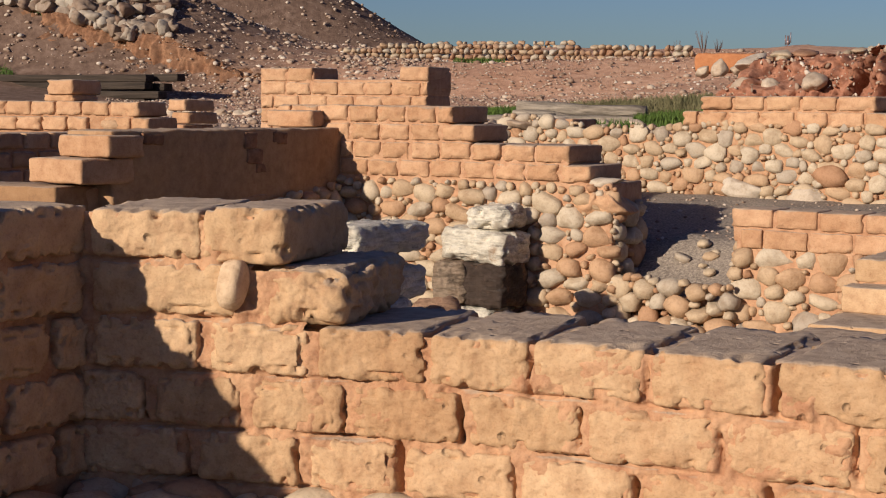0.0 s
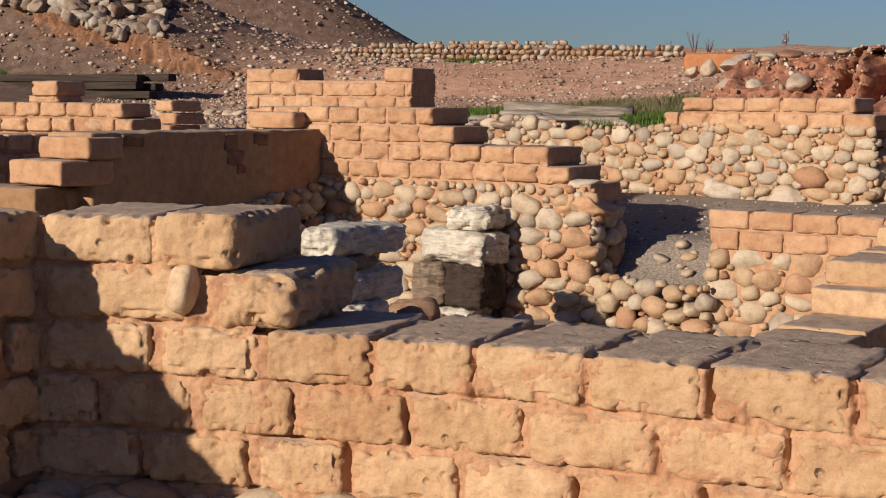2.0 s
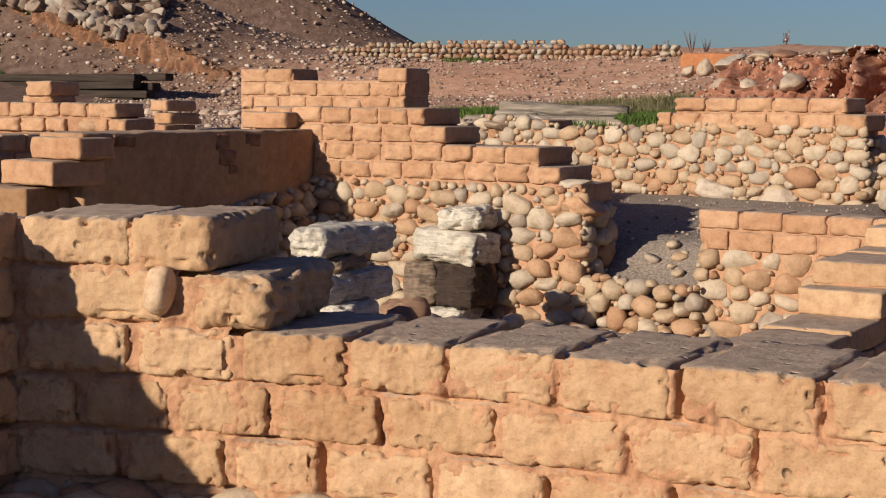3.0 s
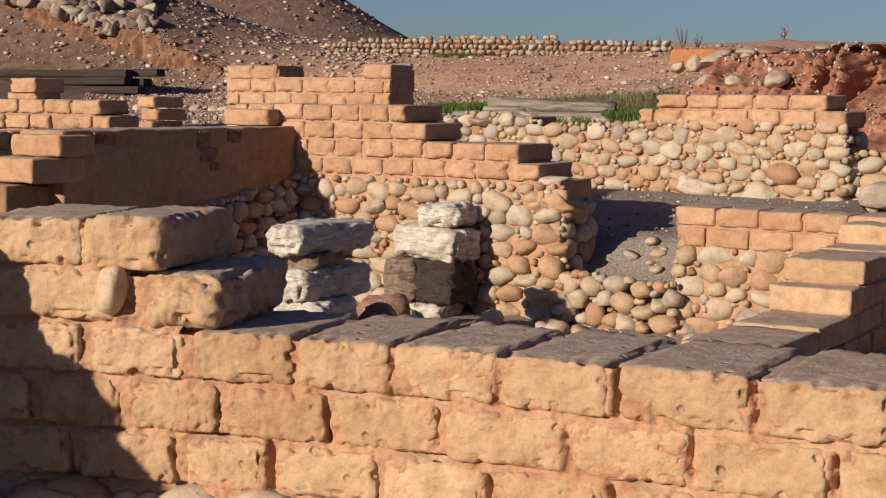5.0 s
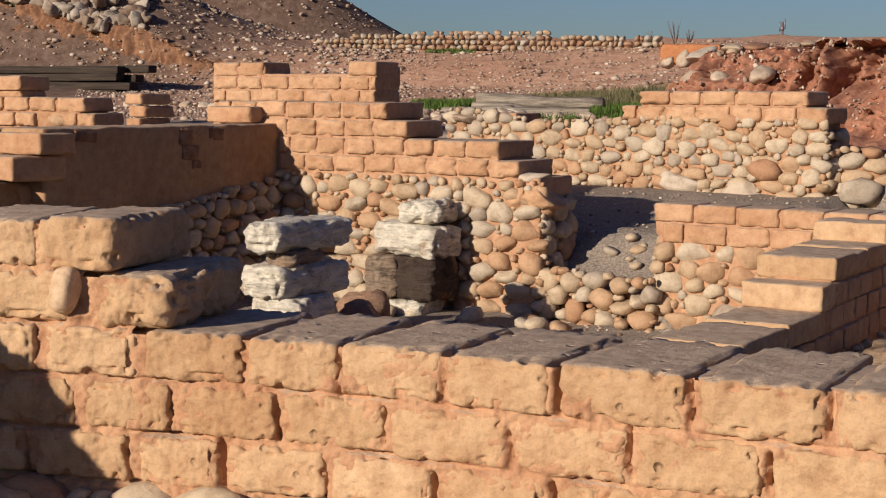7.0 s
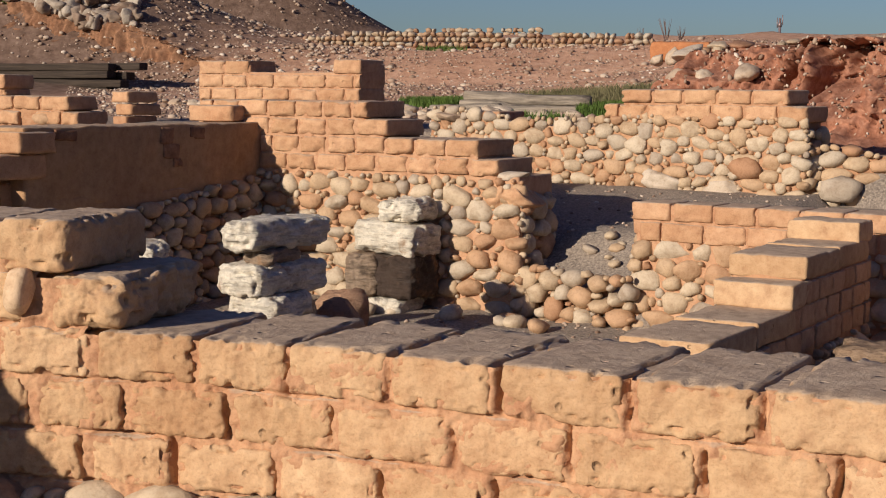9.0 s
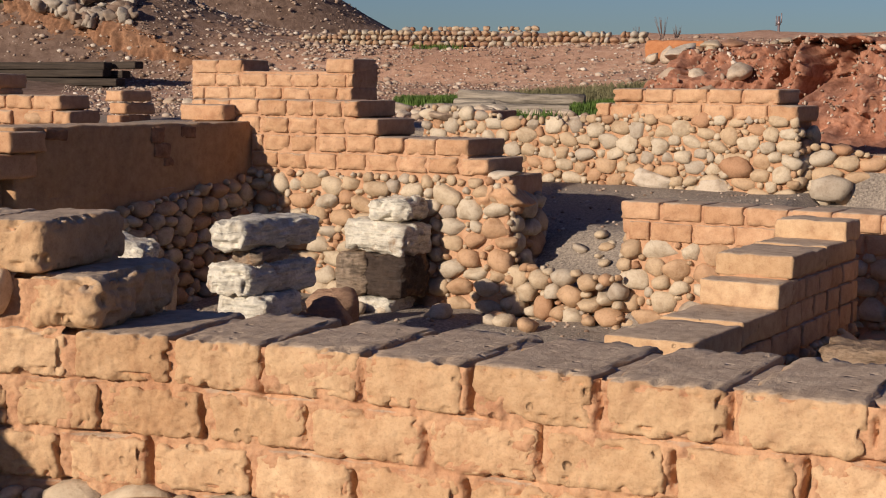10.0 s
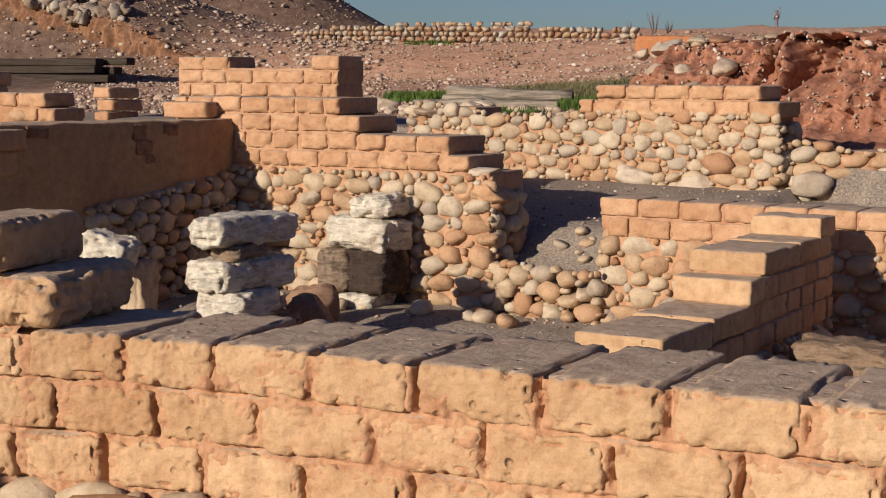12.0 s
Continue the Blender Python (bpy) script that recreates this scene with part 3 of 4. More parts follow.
def middle_wall():
    p0, p1 = (-9.65, 14.46), (-5.55, 14.03)
    _, length = wall_frame(p0, p1)
    end = length
    wall = core("wall_middle", p0, p1, [(0, end - 0.06, -0.8, 0.77), (0, end - 0.30, 0.7, 0.92), (0, end - 0.53, 0.85, 1.10), (0, 2.46, 1.0, 1.30), (0, 2.22, 1.2, 1.48)], 0.85, CLAY,
                "stepped ruin wall, mud bricks above bedded river cobbles", 0.03)
    H = 0.183
    z = 0.755
    for k, (u0, u1) in enumerate(((0.85, end - 0.27), (0.85, end - 0.50), (0.6, 2.53), (0.0, 2.28))):
        lay_bricks(wall, u0, u1, z + k * H, z + (k + 1) * H, 0.82, 0.375, 0.19 * (k % 2) + 0.001, 0.016)
    lay_bricks(wall, 0.0, 0.66, 1.24, 1.43, 0.7, 0.62, 0, 0.016, y0=-0.22)
    lay_cobbles(wall, 0.55, end, -0.72, 0.75, 0.155, (0.12, 0.27), sink=0.18)
    lay_cobbles(wall, 0.05, 0.8, -0.72, 0.6, 0.18, (0.14, 0.28), side=end)
    part("stone", boulder("stone", BRICK_FAR, 23, 4, 0.6, 0.7, 8), wall, pose(end - 0.24, 0.14, 0.56, 0, 4, 0) @ Matrix.Diagonal((0.6, 0.48, 0.36, 1)))
    part("stone", PALES[2], wall, pose(end - 0.16, 0.16, 0.77, 0, -8, 0) @ Matrix.Diagonal((0.36, 0.36, 0.12, 1)))
    return wall


def plaster_wall():
    """Cross wall on the room's west side, its smooth face towards +x."""
    wall = core("wall_plastered", (-8.81, 10.7), (-8.81, 14.5), [(0, 3.75, 0.52, 1.24), (0.02, 3.7, -0.8, 0.6)], 0.55, PLASTER, "smooth mud-plastered cross wall in shade, worn patch near its top", 0.0, 0.06, 0.022, None, 3.5)
    lay_cobbles(wall, 1.2, 3.6, -0.72, lambda u: 0.30 + 0.11 * u, 0.15, (0.12, 0.26), y0=-0.06, depth=0.22, sink=0.15)
    m = pose(-8.81, 10.7, 0, 0, 0, 90)
    for size, at in (((0.62, 0.5, 0.19), (-9.02, 10.8, 1.105)), ((0.66, 0.7, 0.215), (-9.1, 10.62, 0.90)), ((0.55, 0.9, 0.5), (-9.25, 10.9, 0.5))):
        part("brick", block("brick", size, BRICK_FAR, (6, 5, 4), 0.03, 0.01, 5, at[2] * 9, 0.03), wall, m.inverted() @ Matrix.Translation(at))
    # fallen plaster lays the bricks bare
    for u, z, w, h in ((2.05, 1.13, 0.2, 0.16), (2.12, 0.98, 0.26, 0.15), (2.22, 0.86, 0.15, 0.09), (2.55, 1.15, 0.25, 0.12), (0.55, 1.16, 0.3, 0.1)):
        part("brick", block("brick", (w, 0.06, h), SCARP, (6, 2, 5), 0.02, 0.012, 9, u, 0.03), wall, pose(u, 0.008, z, 0, 3, 0))
    return wall


def west_walls():
    w = core("wall_west", (-16.5, 15.1), (-11.4, 14.95), [(0, 4.6, 0.4, 1.30), (0, 4.5, 1.1, 1.47)], 0.62, CLAY, "low broken mud-brick wall with stepped end", 0.03)
    _, length = wall_frame((-16.5, 15.1), (-11.4, 14.95))
    lay_bricks(w, 0, 4.60, 1.32, 1.505, 0.6, 0.42, 0.1, 0.016)
    lay_bricks(w, 0, 3.82, 1.14, 1.32, 0.6, 0.42, 0.3, 0.016, y0=-0.03)
    lay_bricks(w, 4.05, 4.75, 1.14, 1.32, 0.6, 0.4, 0.0, 0.016)
    lay_bricks(w, 3.14, 3.58, 1.57, 1.76, 0.6, 0.44, 0.0, 0.012)
    part("brick", FAR_BRICKS[1], w, pose(3.3, 0.3, 1.535) @ Matrix.Diagonal((0.5, 0.5, 0.09, 1)))
    part("stone", COBBLES[2], w, pose(4.15, 0.1, 1.22) @ Matrix.Diagonal((0.36, 0.3, 0.2, 1)))
    # shaded wall just behind the plastered cross wall
    v = core("wall_low", (-11.3, 11.0), (-11.3, 14.6), [(0, 3.6, 0.3, 1.16)], 0.5, CLAY, "low shaded mud-brick cross wall with worn top", 0.035)
    for k in range(4):
        lay_bricks(v, 0, 3.6, 0.42 + 0.19 * k, 0.61 + 0.19 * k, 0.48, 0.40, 0.2 * (k % 2) + 0.001, 0.03)
    # stump of wall in front of the stepped bricks
    core("wall_stump", (-11.5, 10.1), (-8.85, 10.1), [(0, 2.6, 0.2, 0.78)], 0.6, PLASTER, "worn mud wall stump with grey top", 0.0)


def tower_wall():
    p0, p1 = (-13.62, 19.95), (-10.62, 19.7)
    w = core("wall_back_high", p0, p1, [(0, 2.98, 0.8, 1.86), (0, 1.0, 1.7, 1.98), (2.5, 3.0, 1.7, 1.98)], 0.8, CLAY, "high remnant of a mud-brick wall with two raised ends", 0.03)
    for k in range(5):
        lay_bricks(w, 0, 3.0, 1.82 - 0.2 * (k + 1) + 0.01, 1.82 - 0.2 * k + 0.01, 0.78, 0.48, 0.24 * (k % 2) + 0.001, 0.016)
    lay_bricks(w, 0, 1.0, 1.83, 2.04, 0.76, 0.5, 0, 0.012)
    lay_bricks(w, 2.50, 3.0, 1.83, 2.04, 0.76, 0.5, 0, 0.0)
    return w


def back_wall():
    p0, p1 = (-9.4, 19.45), (-3.85, 18.12)
    _, L = wall_frame(p0, p1)
    high = lambda u: 1.42 - 0.13 * smooth(0.2, 1.8, u) + 0.05 * smooth(2.5, 3.2, u)
    w = core("wall_back", p0, p1, [(0, L - 0.1, 0.2, 1.17), (0, 1.2, 0.3, 1.34), (2.9, L - 0.12, 0.9, 1.42), (3.15, L - 0.3, 1.2, 1.62)], 0.75, CLAY,
             "long ruin wall of cobbles in clay under two courses of mud brick", 0.035)
    lay_bricks(w, 2.87, L - 0.02, 1.265, 1.465, 0.72, 0.44, 0.2, 0.016)
    lay_bricks(w, 3.12, L - 0.26, 1.465, 1.65, 0.70, 0.455, 0, 0.022)
    lay_cobbles(w, 0.0, L, 0.28, high, 0.155, (0.11, 0.25), depth=0.17)
    lay_cobbles(w, 0.05, 0.7, 0.28, 1.2, 0.19, (0.16, 0.3), side=L)
    for u, z, sx, sz, k in ((3.75, 0.54, 0.62, 0.24, 1), (4.65, 0.46, 0.6, 0.26, 4), (0.35, 1.27, 0.5, 0.14, 3), (4.9, 0.72, 0.44, 0.3, 2)):
        part("stone", (PALES if k != 2 else COBBLES)[k], w, pose(u, 0.03, z, 0, 3, 0) @ Matrix.Diagonal((sx, 0.3, sz, 1)))
    # lower cobble wall going on to the east
    e = core("wall_back_east", (-3.9, 18.3), (0.5, 18.9), [(0, 4.4, 0.0, 0.9)], 0.8, CLAY, "low cobble wall continuing past the brick corner", 0.05)
    lay_cobbles(e, 0.0, 4.4, 0.1, lambda u: 0.98 + 0.06 * math.sin(u * 5), 0.16, (0.15, 0.32))
    part("stone", COBBLES[5], e, pose(0.38, -0.06, 0.52, 0, 0, 5) @ Matrix.Diagonal((0.48, 0.36, 0.30, 1)))
    return w


def room_wall():
    p0, p1 = (-4.36, 13.74), (1.6, 12.85)
    _, L = wall_frame(p0, p1)
    w = core("wall_room", p0, p1, [(0.05, L, -0.8, 0.42), (0.02, L, 0.3, 0.59)], 0.5, CLAY, "low mud-brick and cobble wall closing the excavated room", 0.03)
    lay_bricks(w, 0.0, L, 0.43, 0.61, 0.48, 0.40, 0, 0.016)
    lay_bricks(w, 0.1, L, 0.25, 0.43, 0.4, 0.40, 0.2, 0.012)
    lay_cobbles(w, 0.0, L, -0.72, 0.27, 0.16, (0.13, 0.27))
    lay_cobbles(w, 0.05, 0.45, -0.5, 0.3, 0.18, (0.15, 0.3), side=0.06)
    # kerb of cobbles that holds the ramp in the gap
    k = core("wall_kerb", (-5.65, 14.12), (-4.25, 13.56), [(0, 1.5, -0.8, -0.24)], 0.35, CLAY, "row of cobbles holding the gravel ramp in the gap", 0.13)
    lay_cobbles(k, 0.0, 1.5, -0.72, -0.06, 0.155, (0.15, 0.24), depth=0.24, sink=0.12)
    return w


def stepped_wall():
    """Cross wall on the room's east side, its shaded face towards +x, stepping up to the room's back wall."""
    w = core("wall_stepped", (-2.08, 8.0), (-2.0, 12.9), [(0, 4.85, -0.6, -0.05), (2.7, 4.85, -0.2, 0.28), (2.95, 4.85, 0.2, 0.43)], 0.56, MORTAR, "stepped mud-brick cross wall with dark side and grey top", 0.02)
    for u0, u1, z0, z1, pitch in ((0.88, 2.75, -0.04, 0.135, 0.94), (2.62, 3.1, 0.115, 0.30, 0.5), (2.93, 4.75, 0.29, 0.46, 0.92), (4.42, 4.9, 0.43, 0.605, 0.5)):
        u = u0
        while u < u1 - 0.05:
            a, b = u, min(u + pitch, u1)
            size = (b - a - 0.01, 0.58, z1 - z0 - 0.005)
            part("brick", block("brick", size, BRICK, (9, 8, 5), 0.025, 0.012, 6, u * 3, 0.03), w, pose((a + b) / 2, 0.28, (z0 + z1) / 2, 0, 0, rng.uniform(-1, 1)))
            u = b
    for u0, z0, z1 in ((0.9, -0.22, -0.045), (2.7, -0.04, 0.125), (2.75, 0.125, 0.285)):
        lay_bricks(w, u0, 4.85, z0, z1, 0.2, 0.36, 0.17, 0.012, y0=-0.008, jitter=0.012)
    lay_cobbles(w, 0.9, 4.8, -0.6, -0.22, 0.16, (0.14, 0.28))
    return w


front_wall()
return_wall()
middle_wall()
plaster_wall()
west_walls()
tower_wall()
back_wall()
room_wall()
stepped_wall()


def earth_bank():
    """Raw red section of the dig: a broken face under a stone-strewn edge."""
    us = np.linspace(-9.9, 2.5, 330)
    prof = [(-0.6, 0.2), (0.0, 0.35), (0.25, 0.5), (0.45, 0.62), (0.6, 0.75), (0.75, 0.86), (0.9, 0.95), (1.1, 1.0), (1.6, 1.02), (2.5, 1.0), (4.5, 0.97), (7.0, 0.6), (9, 0.2)]
    fine = []
    for (a, za), (b, zb) in zip(prof, prof[1:]):
        for k in range(6):
            fine.append((a + (b - a) * k / 6, za + (zb - za) * k / 6))
    verts, faces = [], []
    for u in us:
        rise = smooth(-9.9, -7.9, u)
        toe = 23.6 - 1.3 * smooth(-6.6, -4.8, u) + 1.6 * (1 - rise)
        steep = 3.4 - 1.6 * smooth(-6.3, -5.6, u)
        for v, h in fine:
            y = toe + v * steep + (0 if v < 1 else (v - 1) * (1 - 0.3))
            z = 0.3 + (2.42 - 0.3) * h * (0.1 + 0.9 * rise)
            q = Vector((u * 1.1, y * 0.9, z * 1.3))
            amp = 0.5 * (1 if 0 < v < 1.2 else 0.3)
            y += amp * (noise.noise(q) + 0.5 * noise.noise(q * 2.7) + 0.6 * noise.noise(q * 5.6) + 0.42 * noise.noise(q * 12) + 0.25 * noise.noise(q * 25))
            z += 0.12 * noise.noise(q * 1.7 + Vector((5, 5, 5))) + 0.09 * noise.noise(q * 5.3)
            slot = 0.6 * math.exp(-((u + 5.3 - 0.2 * math.sin(z * 4)) / 0.13) ** 2) + math.exp(-((u + 5.9 + 0.12 * math.sin(z * 5)) / 0.16) ** 2) + 0.7 * math.exp(-((u + 4.75) / 0.3) ** 2) * smooth(1.4, 1.9, z)
            y += 1.7 * slot * (1 if 0 < v < 1.1 else 0)
            verts.append((u, y, z))
    w = len(fine)
    for i in range(len(us) - 1):
        for j in range(w - 1):
            faces.append((i * w + j, (i + 1) * w + j, (i + 1) * w + j + 1, i * w + j + 1))
    ob = new("earth_bank", mesh_of("earth_bank", [site(*p) for p in verts], faces, RED))
    tagged(ob, "raw red earth section with stones in its face", "earth bank", kind="structure")
    return verts, w


BANK, BANK_W = earth_bank()


def earth_scarp():
    """Terrace cut into the slope below the hill's rocks: a raw face and the soil on top of it."""
    us = np.linspace(-47.0, -35.2, 300)
    vs = [-0.6, -0.2, 0.0, 0.05, 0.1, 0.15, 0.2, 0.25, 0.3, 0.35, 0.4, 0.45, 0.5, 0.56, 0.63, 0.7, 0.8, 0.9, 1.2, 1.6, 2.1, 2.7, 3.4, 4.2, 5.1, 6.1, 7.2, 8.4, 9.6, 10.6]
    verts = []
    for u in us:
        for v in vs:
            q = Vector((u * 0.9, v * 2.0, 1.0))
            raw = 1 if v < 1.4 else 0.25
            y = 51.15 + v + raw * (0.55 * noise.noise(Vector((u * 0.7, 0, 0))) + 0.45 * noise.noise(q * 2.3) + 0.3 * noise.noise(q * 5.3) + 0.2 * noise.noise(q * 11))
            z = ground_z(u, 51.15 + v) + scarp_lift(u, 51.15 + v) * (1 + 0.12 * noise.noise(Vector((u * 0.8, 4, 0)))) + raw * (0.16 * noise.noise(q * 2.1) + 0.12 * noise.noise(q * 5.1) + 0.07 * noise.noise(q * 12))
            z += 0.03 if 0.3 < v < 9 else -0.12
            verts.append(site(u, y, z))
    w = len(vs)
    faces = [(i * w + j, (i + 1) * w + j, (i + 1) * w + j + 1, i * w + j + 1) for i in range(len(us) - 1) for j in range(w - 1)]
    me = mesh_of("earth_scarp", verts, faces, SCARP)
    me.materials.append(SOIL)
    me.polygons.foreach_set("material_index", [1 if vs[j] > 0.8 else 0 for i in range(len(us) - 1) for j in range(w - 1)])
    tagged(new("earth_scarp", me), "crumbling orange-brown cut edge of the hillside", "earth bank", kind="structure")


earth_scarp()

# ---- stones ----


def stack(name, label, stones):
    base = new(name)
    foot = stones[0][1] - Vector((0, 0, stones[0][0][2] / 2))
    base.matrix_basis = place(Matrix.Translation(foot))
    for size, at, turn, mat, seed in stones:
        me = block("stone", size, mat, (20, 24, 13), 0.06, 0.036, 6.0, seed, 0.10 if mat == GREY else 0.03)
        part("stone", me, base, Matrix.Translation(Vector(at) - foot) @ pose(0, 0, 0, *turn))
    return tagged(base, label, "stone stack", group="stone stacks in the room")


stack("stone_stack", "stack of pale grey veined stone slabs in the room", [
    ((0.50, 0.84, 0.46), Vector((-6.27, 10.85, -0.49)), (0, 0, -2), RUST, 0.6),
    ((0.46, 0.66, 0.25), Vector((-6.27, 10.72, -0.16)), (0, 0, 5), GREY, 1.2),
    ((0.41, 0.96, 0.25), Vector((-6.31, 10.82, 0.09)), (0, 2, -4), GREY, 3.1),
    ((0.27, 0.5, 0.13), Vector((-6.27, 10.75, 0.275)), (0, 0, 3), RUST, 5.2),
    ((0.37, 1.08, 0.23), Vector((-6.31, 10.87, 0.44)), (0, 3, -3), GREY, 7.7)])
stack("stone_stack", "stack of grey, rusty and blackened rough stones in the room", [
    ((0.64, 0.52, 0.28), Vector((-6.92, 13.76, -0.57)), (0, 0, 2), GREY, 1.7),
    ((0.34, 0.55, 0.43), Vector((-7.10, 13.74, -0.22)), (0, -3, 14), RUST, 4.9),
    ((0.50, 0.58, 0.42), Vector((-6.72, 13.82, -0.22)), (0, 2, -3), CHAR, 5.9),
    ((0.70, 0.55, 0.31), Vector((-6.80, 13.82, 0.155)), (0, 5, -4), GREY, 6.3),
    ((0.45, 0.46, 0.22), Vector((-6.71, 13.84, 0.425)), (0, -3, 3), GREY, 8.8)])
for at, size, turn in (((-6.24, 11.78, -0.45), (0.42, 0.42, 0.46), (0, 6, 20)), ((-6.62, 12.5, -0.45), (0.46, 0.44, 0.5), (0, -10, 35))):
    chunk = new("rock", boulder("rock", REDDISH, size[2] * 50, 3, 0.35, 0.7, 6))
    chunk.matrix_basis = place(pose(*at, *turn) @ Matrix.Diagonal((*size, 1)))
    tagged(chunk, "rough reddish brown rock beside the stone stack", "rock")
stack("stone_stack", "broken pale grey slab leaning in the room corner", [
    ((0.36, 0.4, 0.75), Vector((-8.12, 11.75, -0.39)), (0, 0, 15), COBBLE, 3.3),
    ((0.46, 0.4, 0.28), Vector((-8.15, 11.45, 0.11)), (0, 16, 10), GREY, 9.4)])


def loose(name, meshes, at, size, label, category, group, turn=None):
    ob = new(name, rng.choice(meshes))
    ob.matrix_basis = place(Matrix.Translation(at) @ (turn or pose(0, 0, 0, rng.uniform(-15, 15), rng.uniform(-15, 15), rng.uniform(0, 360))) @ Matrix.Diagonal((*size, 1)))
    return tagged(ob, label, category, group)


# cobbles heaped in the corner by the front wall
for k in range(60):
    x = -3.1 + 1.9 * rng.random() ** 1.6
    y = 3.95 - 0.55 * rng.random()
    s = rng.uniform(0.09, 0.18)
    z = ground_z(x, y) + s * 0.25 + max(0, (-2.5 - x)) * 0.16 * rng.random()
    loose("cobble", COBBLES, (x, y, z), (s * 1.3, s, s * 0.75), "smooth tan river cobble at the foot of the wall", "stone", "cobbles at the wall foot")
loose("cobble", COBBLES, (-1.98, 3.9, 0.25), (0.62, 0.3, 0.17), "long pale river cobble at the foot of the wall", "stone", "cobbles at the wall foot", pose(0, 0, 0, 0, 3, 2))
# cobbles on the room floor and in the side pit
for k in range(14):
    x, y = rng.uniform(-7.8, -3.0), rng.uniform(13.1, 13.6)
    s = rng.uniform(0.1, 0.26)
    loose("cobble", COBBLES, (x, y, ground_z(x, y) + s * 0.2), (s * 1.3, s, s * 0.8), "tan river cobble lying on the room floor", "stone", "cobbles on the room floor")
for k in range(7):
    x, y = rng.uniform(-5.3, -4.5), rng.uniform(14.15, 15.2)
    s = 0.06 + 0.1 * rng.random() ** 2
    loose("cobble", COBBLES, (x, y, ground_z(x, y) + s * 0.2), (s * 1.4, s, s * 0.7), "tan river cobble lying on the gravel ramp", "stone", "cobbles on the ramp")
for k in range(60):
    x, y = rng.uniform(-1.9, 0.6), rng.uniform(10.4, 13.2)
    s = rng.uniform(0.18, 0.36)
    loose("cobble", COBBLES, (x, y, ground_z(x, y) + s * 0.25), (s * 1.2, s, s * 0.8), "tan river cobble in the shaded pit", "stone", "cobbles in the side pit")
slab = new("rock", block("rock", (0.75, 0.4, 0.5), RUST, (14, 9, 6), 0.06, 0.05, 5, 6.6, 0.05))
slab.matrix_basis = place(pose(-1.45, 11.0, -0.38, 0, 3, -6))
tagged(slab, "rough reddish rock beside the stepped wall", "rock")


def dry_wall(name, p0, p1, z0, z1, label, row=0.2):
    """Far dry-stone wall whose foot rises from z0 to z1."""
    m, L = wall_frame(p0, p1)
    w = core(name, p0, p1, [(0, L, min(z0, z1) - 0.8, min(z0, z1) + 0.1)], 0.6, CLAY, label, 0.1)
    return w, L


def far_walls():
    for name, p0, p1, za, zb, rows, label in (("wall_far", (-37.9, 61.6), (-21.0, 60.6), 3.72, 3.40, 3, "long low dry-stone wall across the slope"),
                                              ("wall_far_upper", (-54.0, 97.0), (-42.0, 96.9), 5.2, 5.15, 3, "upper dry-stone wall on the skyline")):
        w, L = dry_wall(name, p0, p1, za, zb, label)
        s = 1.0 if name == "wall_far" else 1.35
        for r in range(rows):
            u = rng.uniform(0, 0.2)
            while u < L:
                wd = rng.uniform(0.2, 0.46) * s
                z = za + (zb - za) * u / L + r * 0.22 * s
                if not (r == rows - 1 and rng.random() < 0.2) and not (r == rows - 1 and u < 2.0):
                    part("stone", rng.choice(RUBBLES), w, pose(u + wd / 2, 0.2, z + 0.08, rng.uniform(-9, 9), rng.uniform(-9, 9), 0) @ Matrix.Diagonal((wd * 1.1, 0.5, 0.27 * s * rng.uniform(0.85, 1.1), 1)))
                u += wd * 0.98
    # strewn edge of the red bank
    e = core("wall_bank_edge", (-8.3, 27.35), (1.0, 27.6), [(0, 9.3, 1.5, 2.25)], 0.8, RED, "line of stones along the bank's top edge", 0.1)
    for r in range(2):
        u = 0.0
        while u < 9.3:
            wd = rng.uniform(0.2, 0.52)
            if rng.random() > 0.06 + 0.3 * r:
                part("stone", rng.choice(RUBBLES), e, pose(u + wd / 2, 0.1 + rng.uniform(-0.1, 0.1), 2.33 + 0.15 * r + rng.uniform(-0.04, 0.05), rng.uniform(-9, 9), rng.uniform(-12, 12), 0) @ Matrix.Diagonal((wd * 1.1, 0.5, rng.uniform(0.11, 0.2), 1)))
            u += wd


far_walls()

for at, size in (((-7.95, 25.6, 1.78), (0.5, 0.5, 0.5)), ((-7.55, 25.7, 1.8), (0.3, 0.35, 0.45)), ((-6.72, 25.5, 1.95), (0.62, 0.4, 0.26)), ((-7.2, 25.2, 1.6), (0.5, 0.4, 0.25)), ((-6.95, 25.9, 1.86), (0.3, 0.3, 0.2)),
                 ((-8.3, 27.0, 2.28), (0.8, 0.5, 0.28)), ((-15.15, 46.4, 2.78), (0.6, 0.5, 0.55)), ((-14.65, 46.5, 2.68), (0.5, 0.5, 0.45)), ((-15.8, 46.7, 2.66), (0.7, 0.5, 0.35)), ((-14.2, 46.3, 2.6), (0.5, 0.4, 0.35))):
    loose("rock", PALES, at, size, "pale rough rock bedded in the red bank", "rock", "rocks in the bank")


def orange_wall():
    ob = new("wall_orange", block("wall_orange", (1.9, 0.8, 0.6), ORANGE, (16, 3, 8), 0.1, 0.05, 1.6, 3))
    ob.matrix_basis = place(pose(-15.55, 48.4, 2.95, 0, 0, 6))
    tagged(ob, "far orange earth wall on the skyline", "wall", kind="structure")


orange_wall()


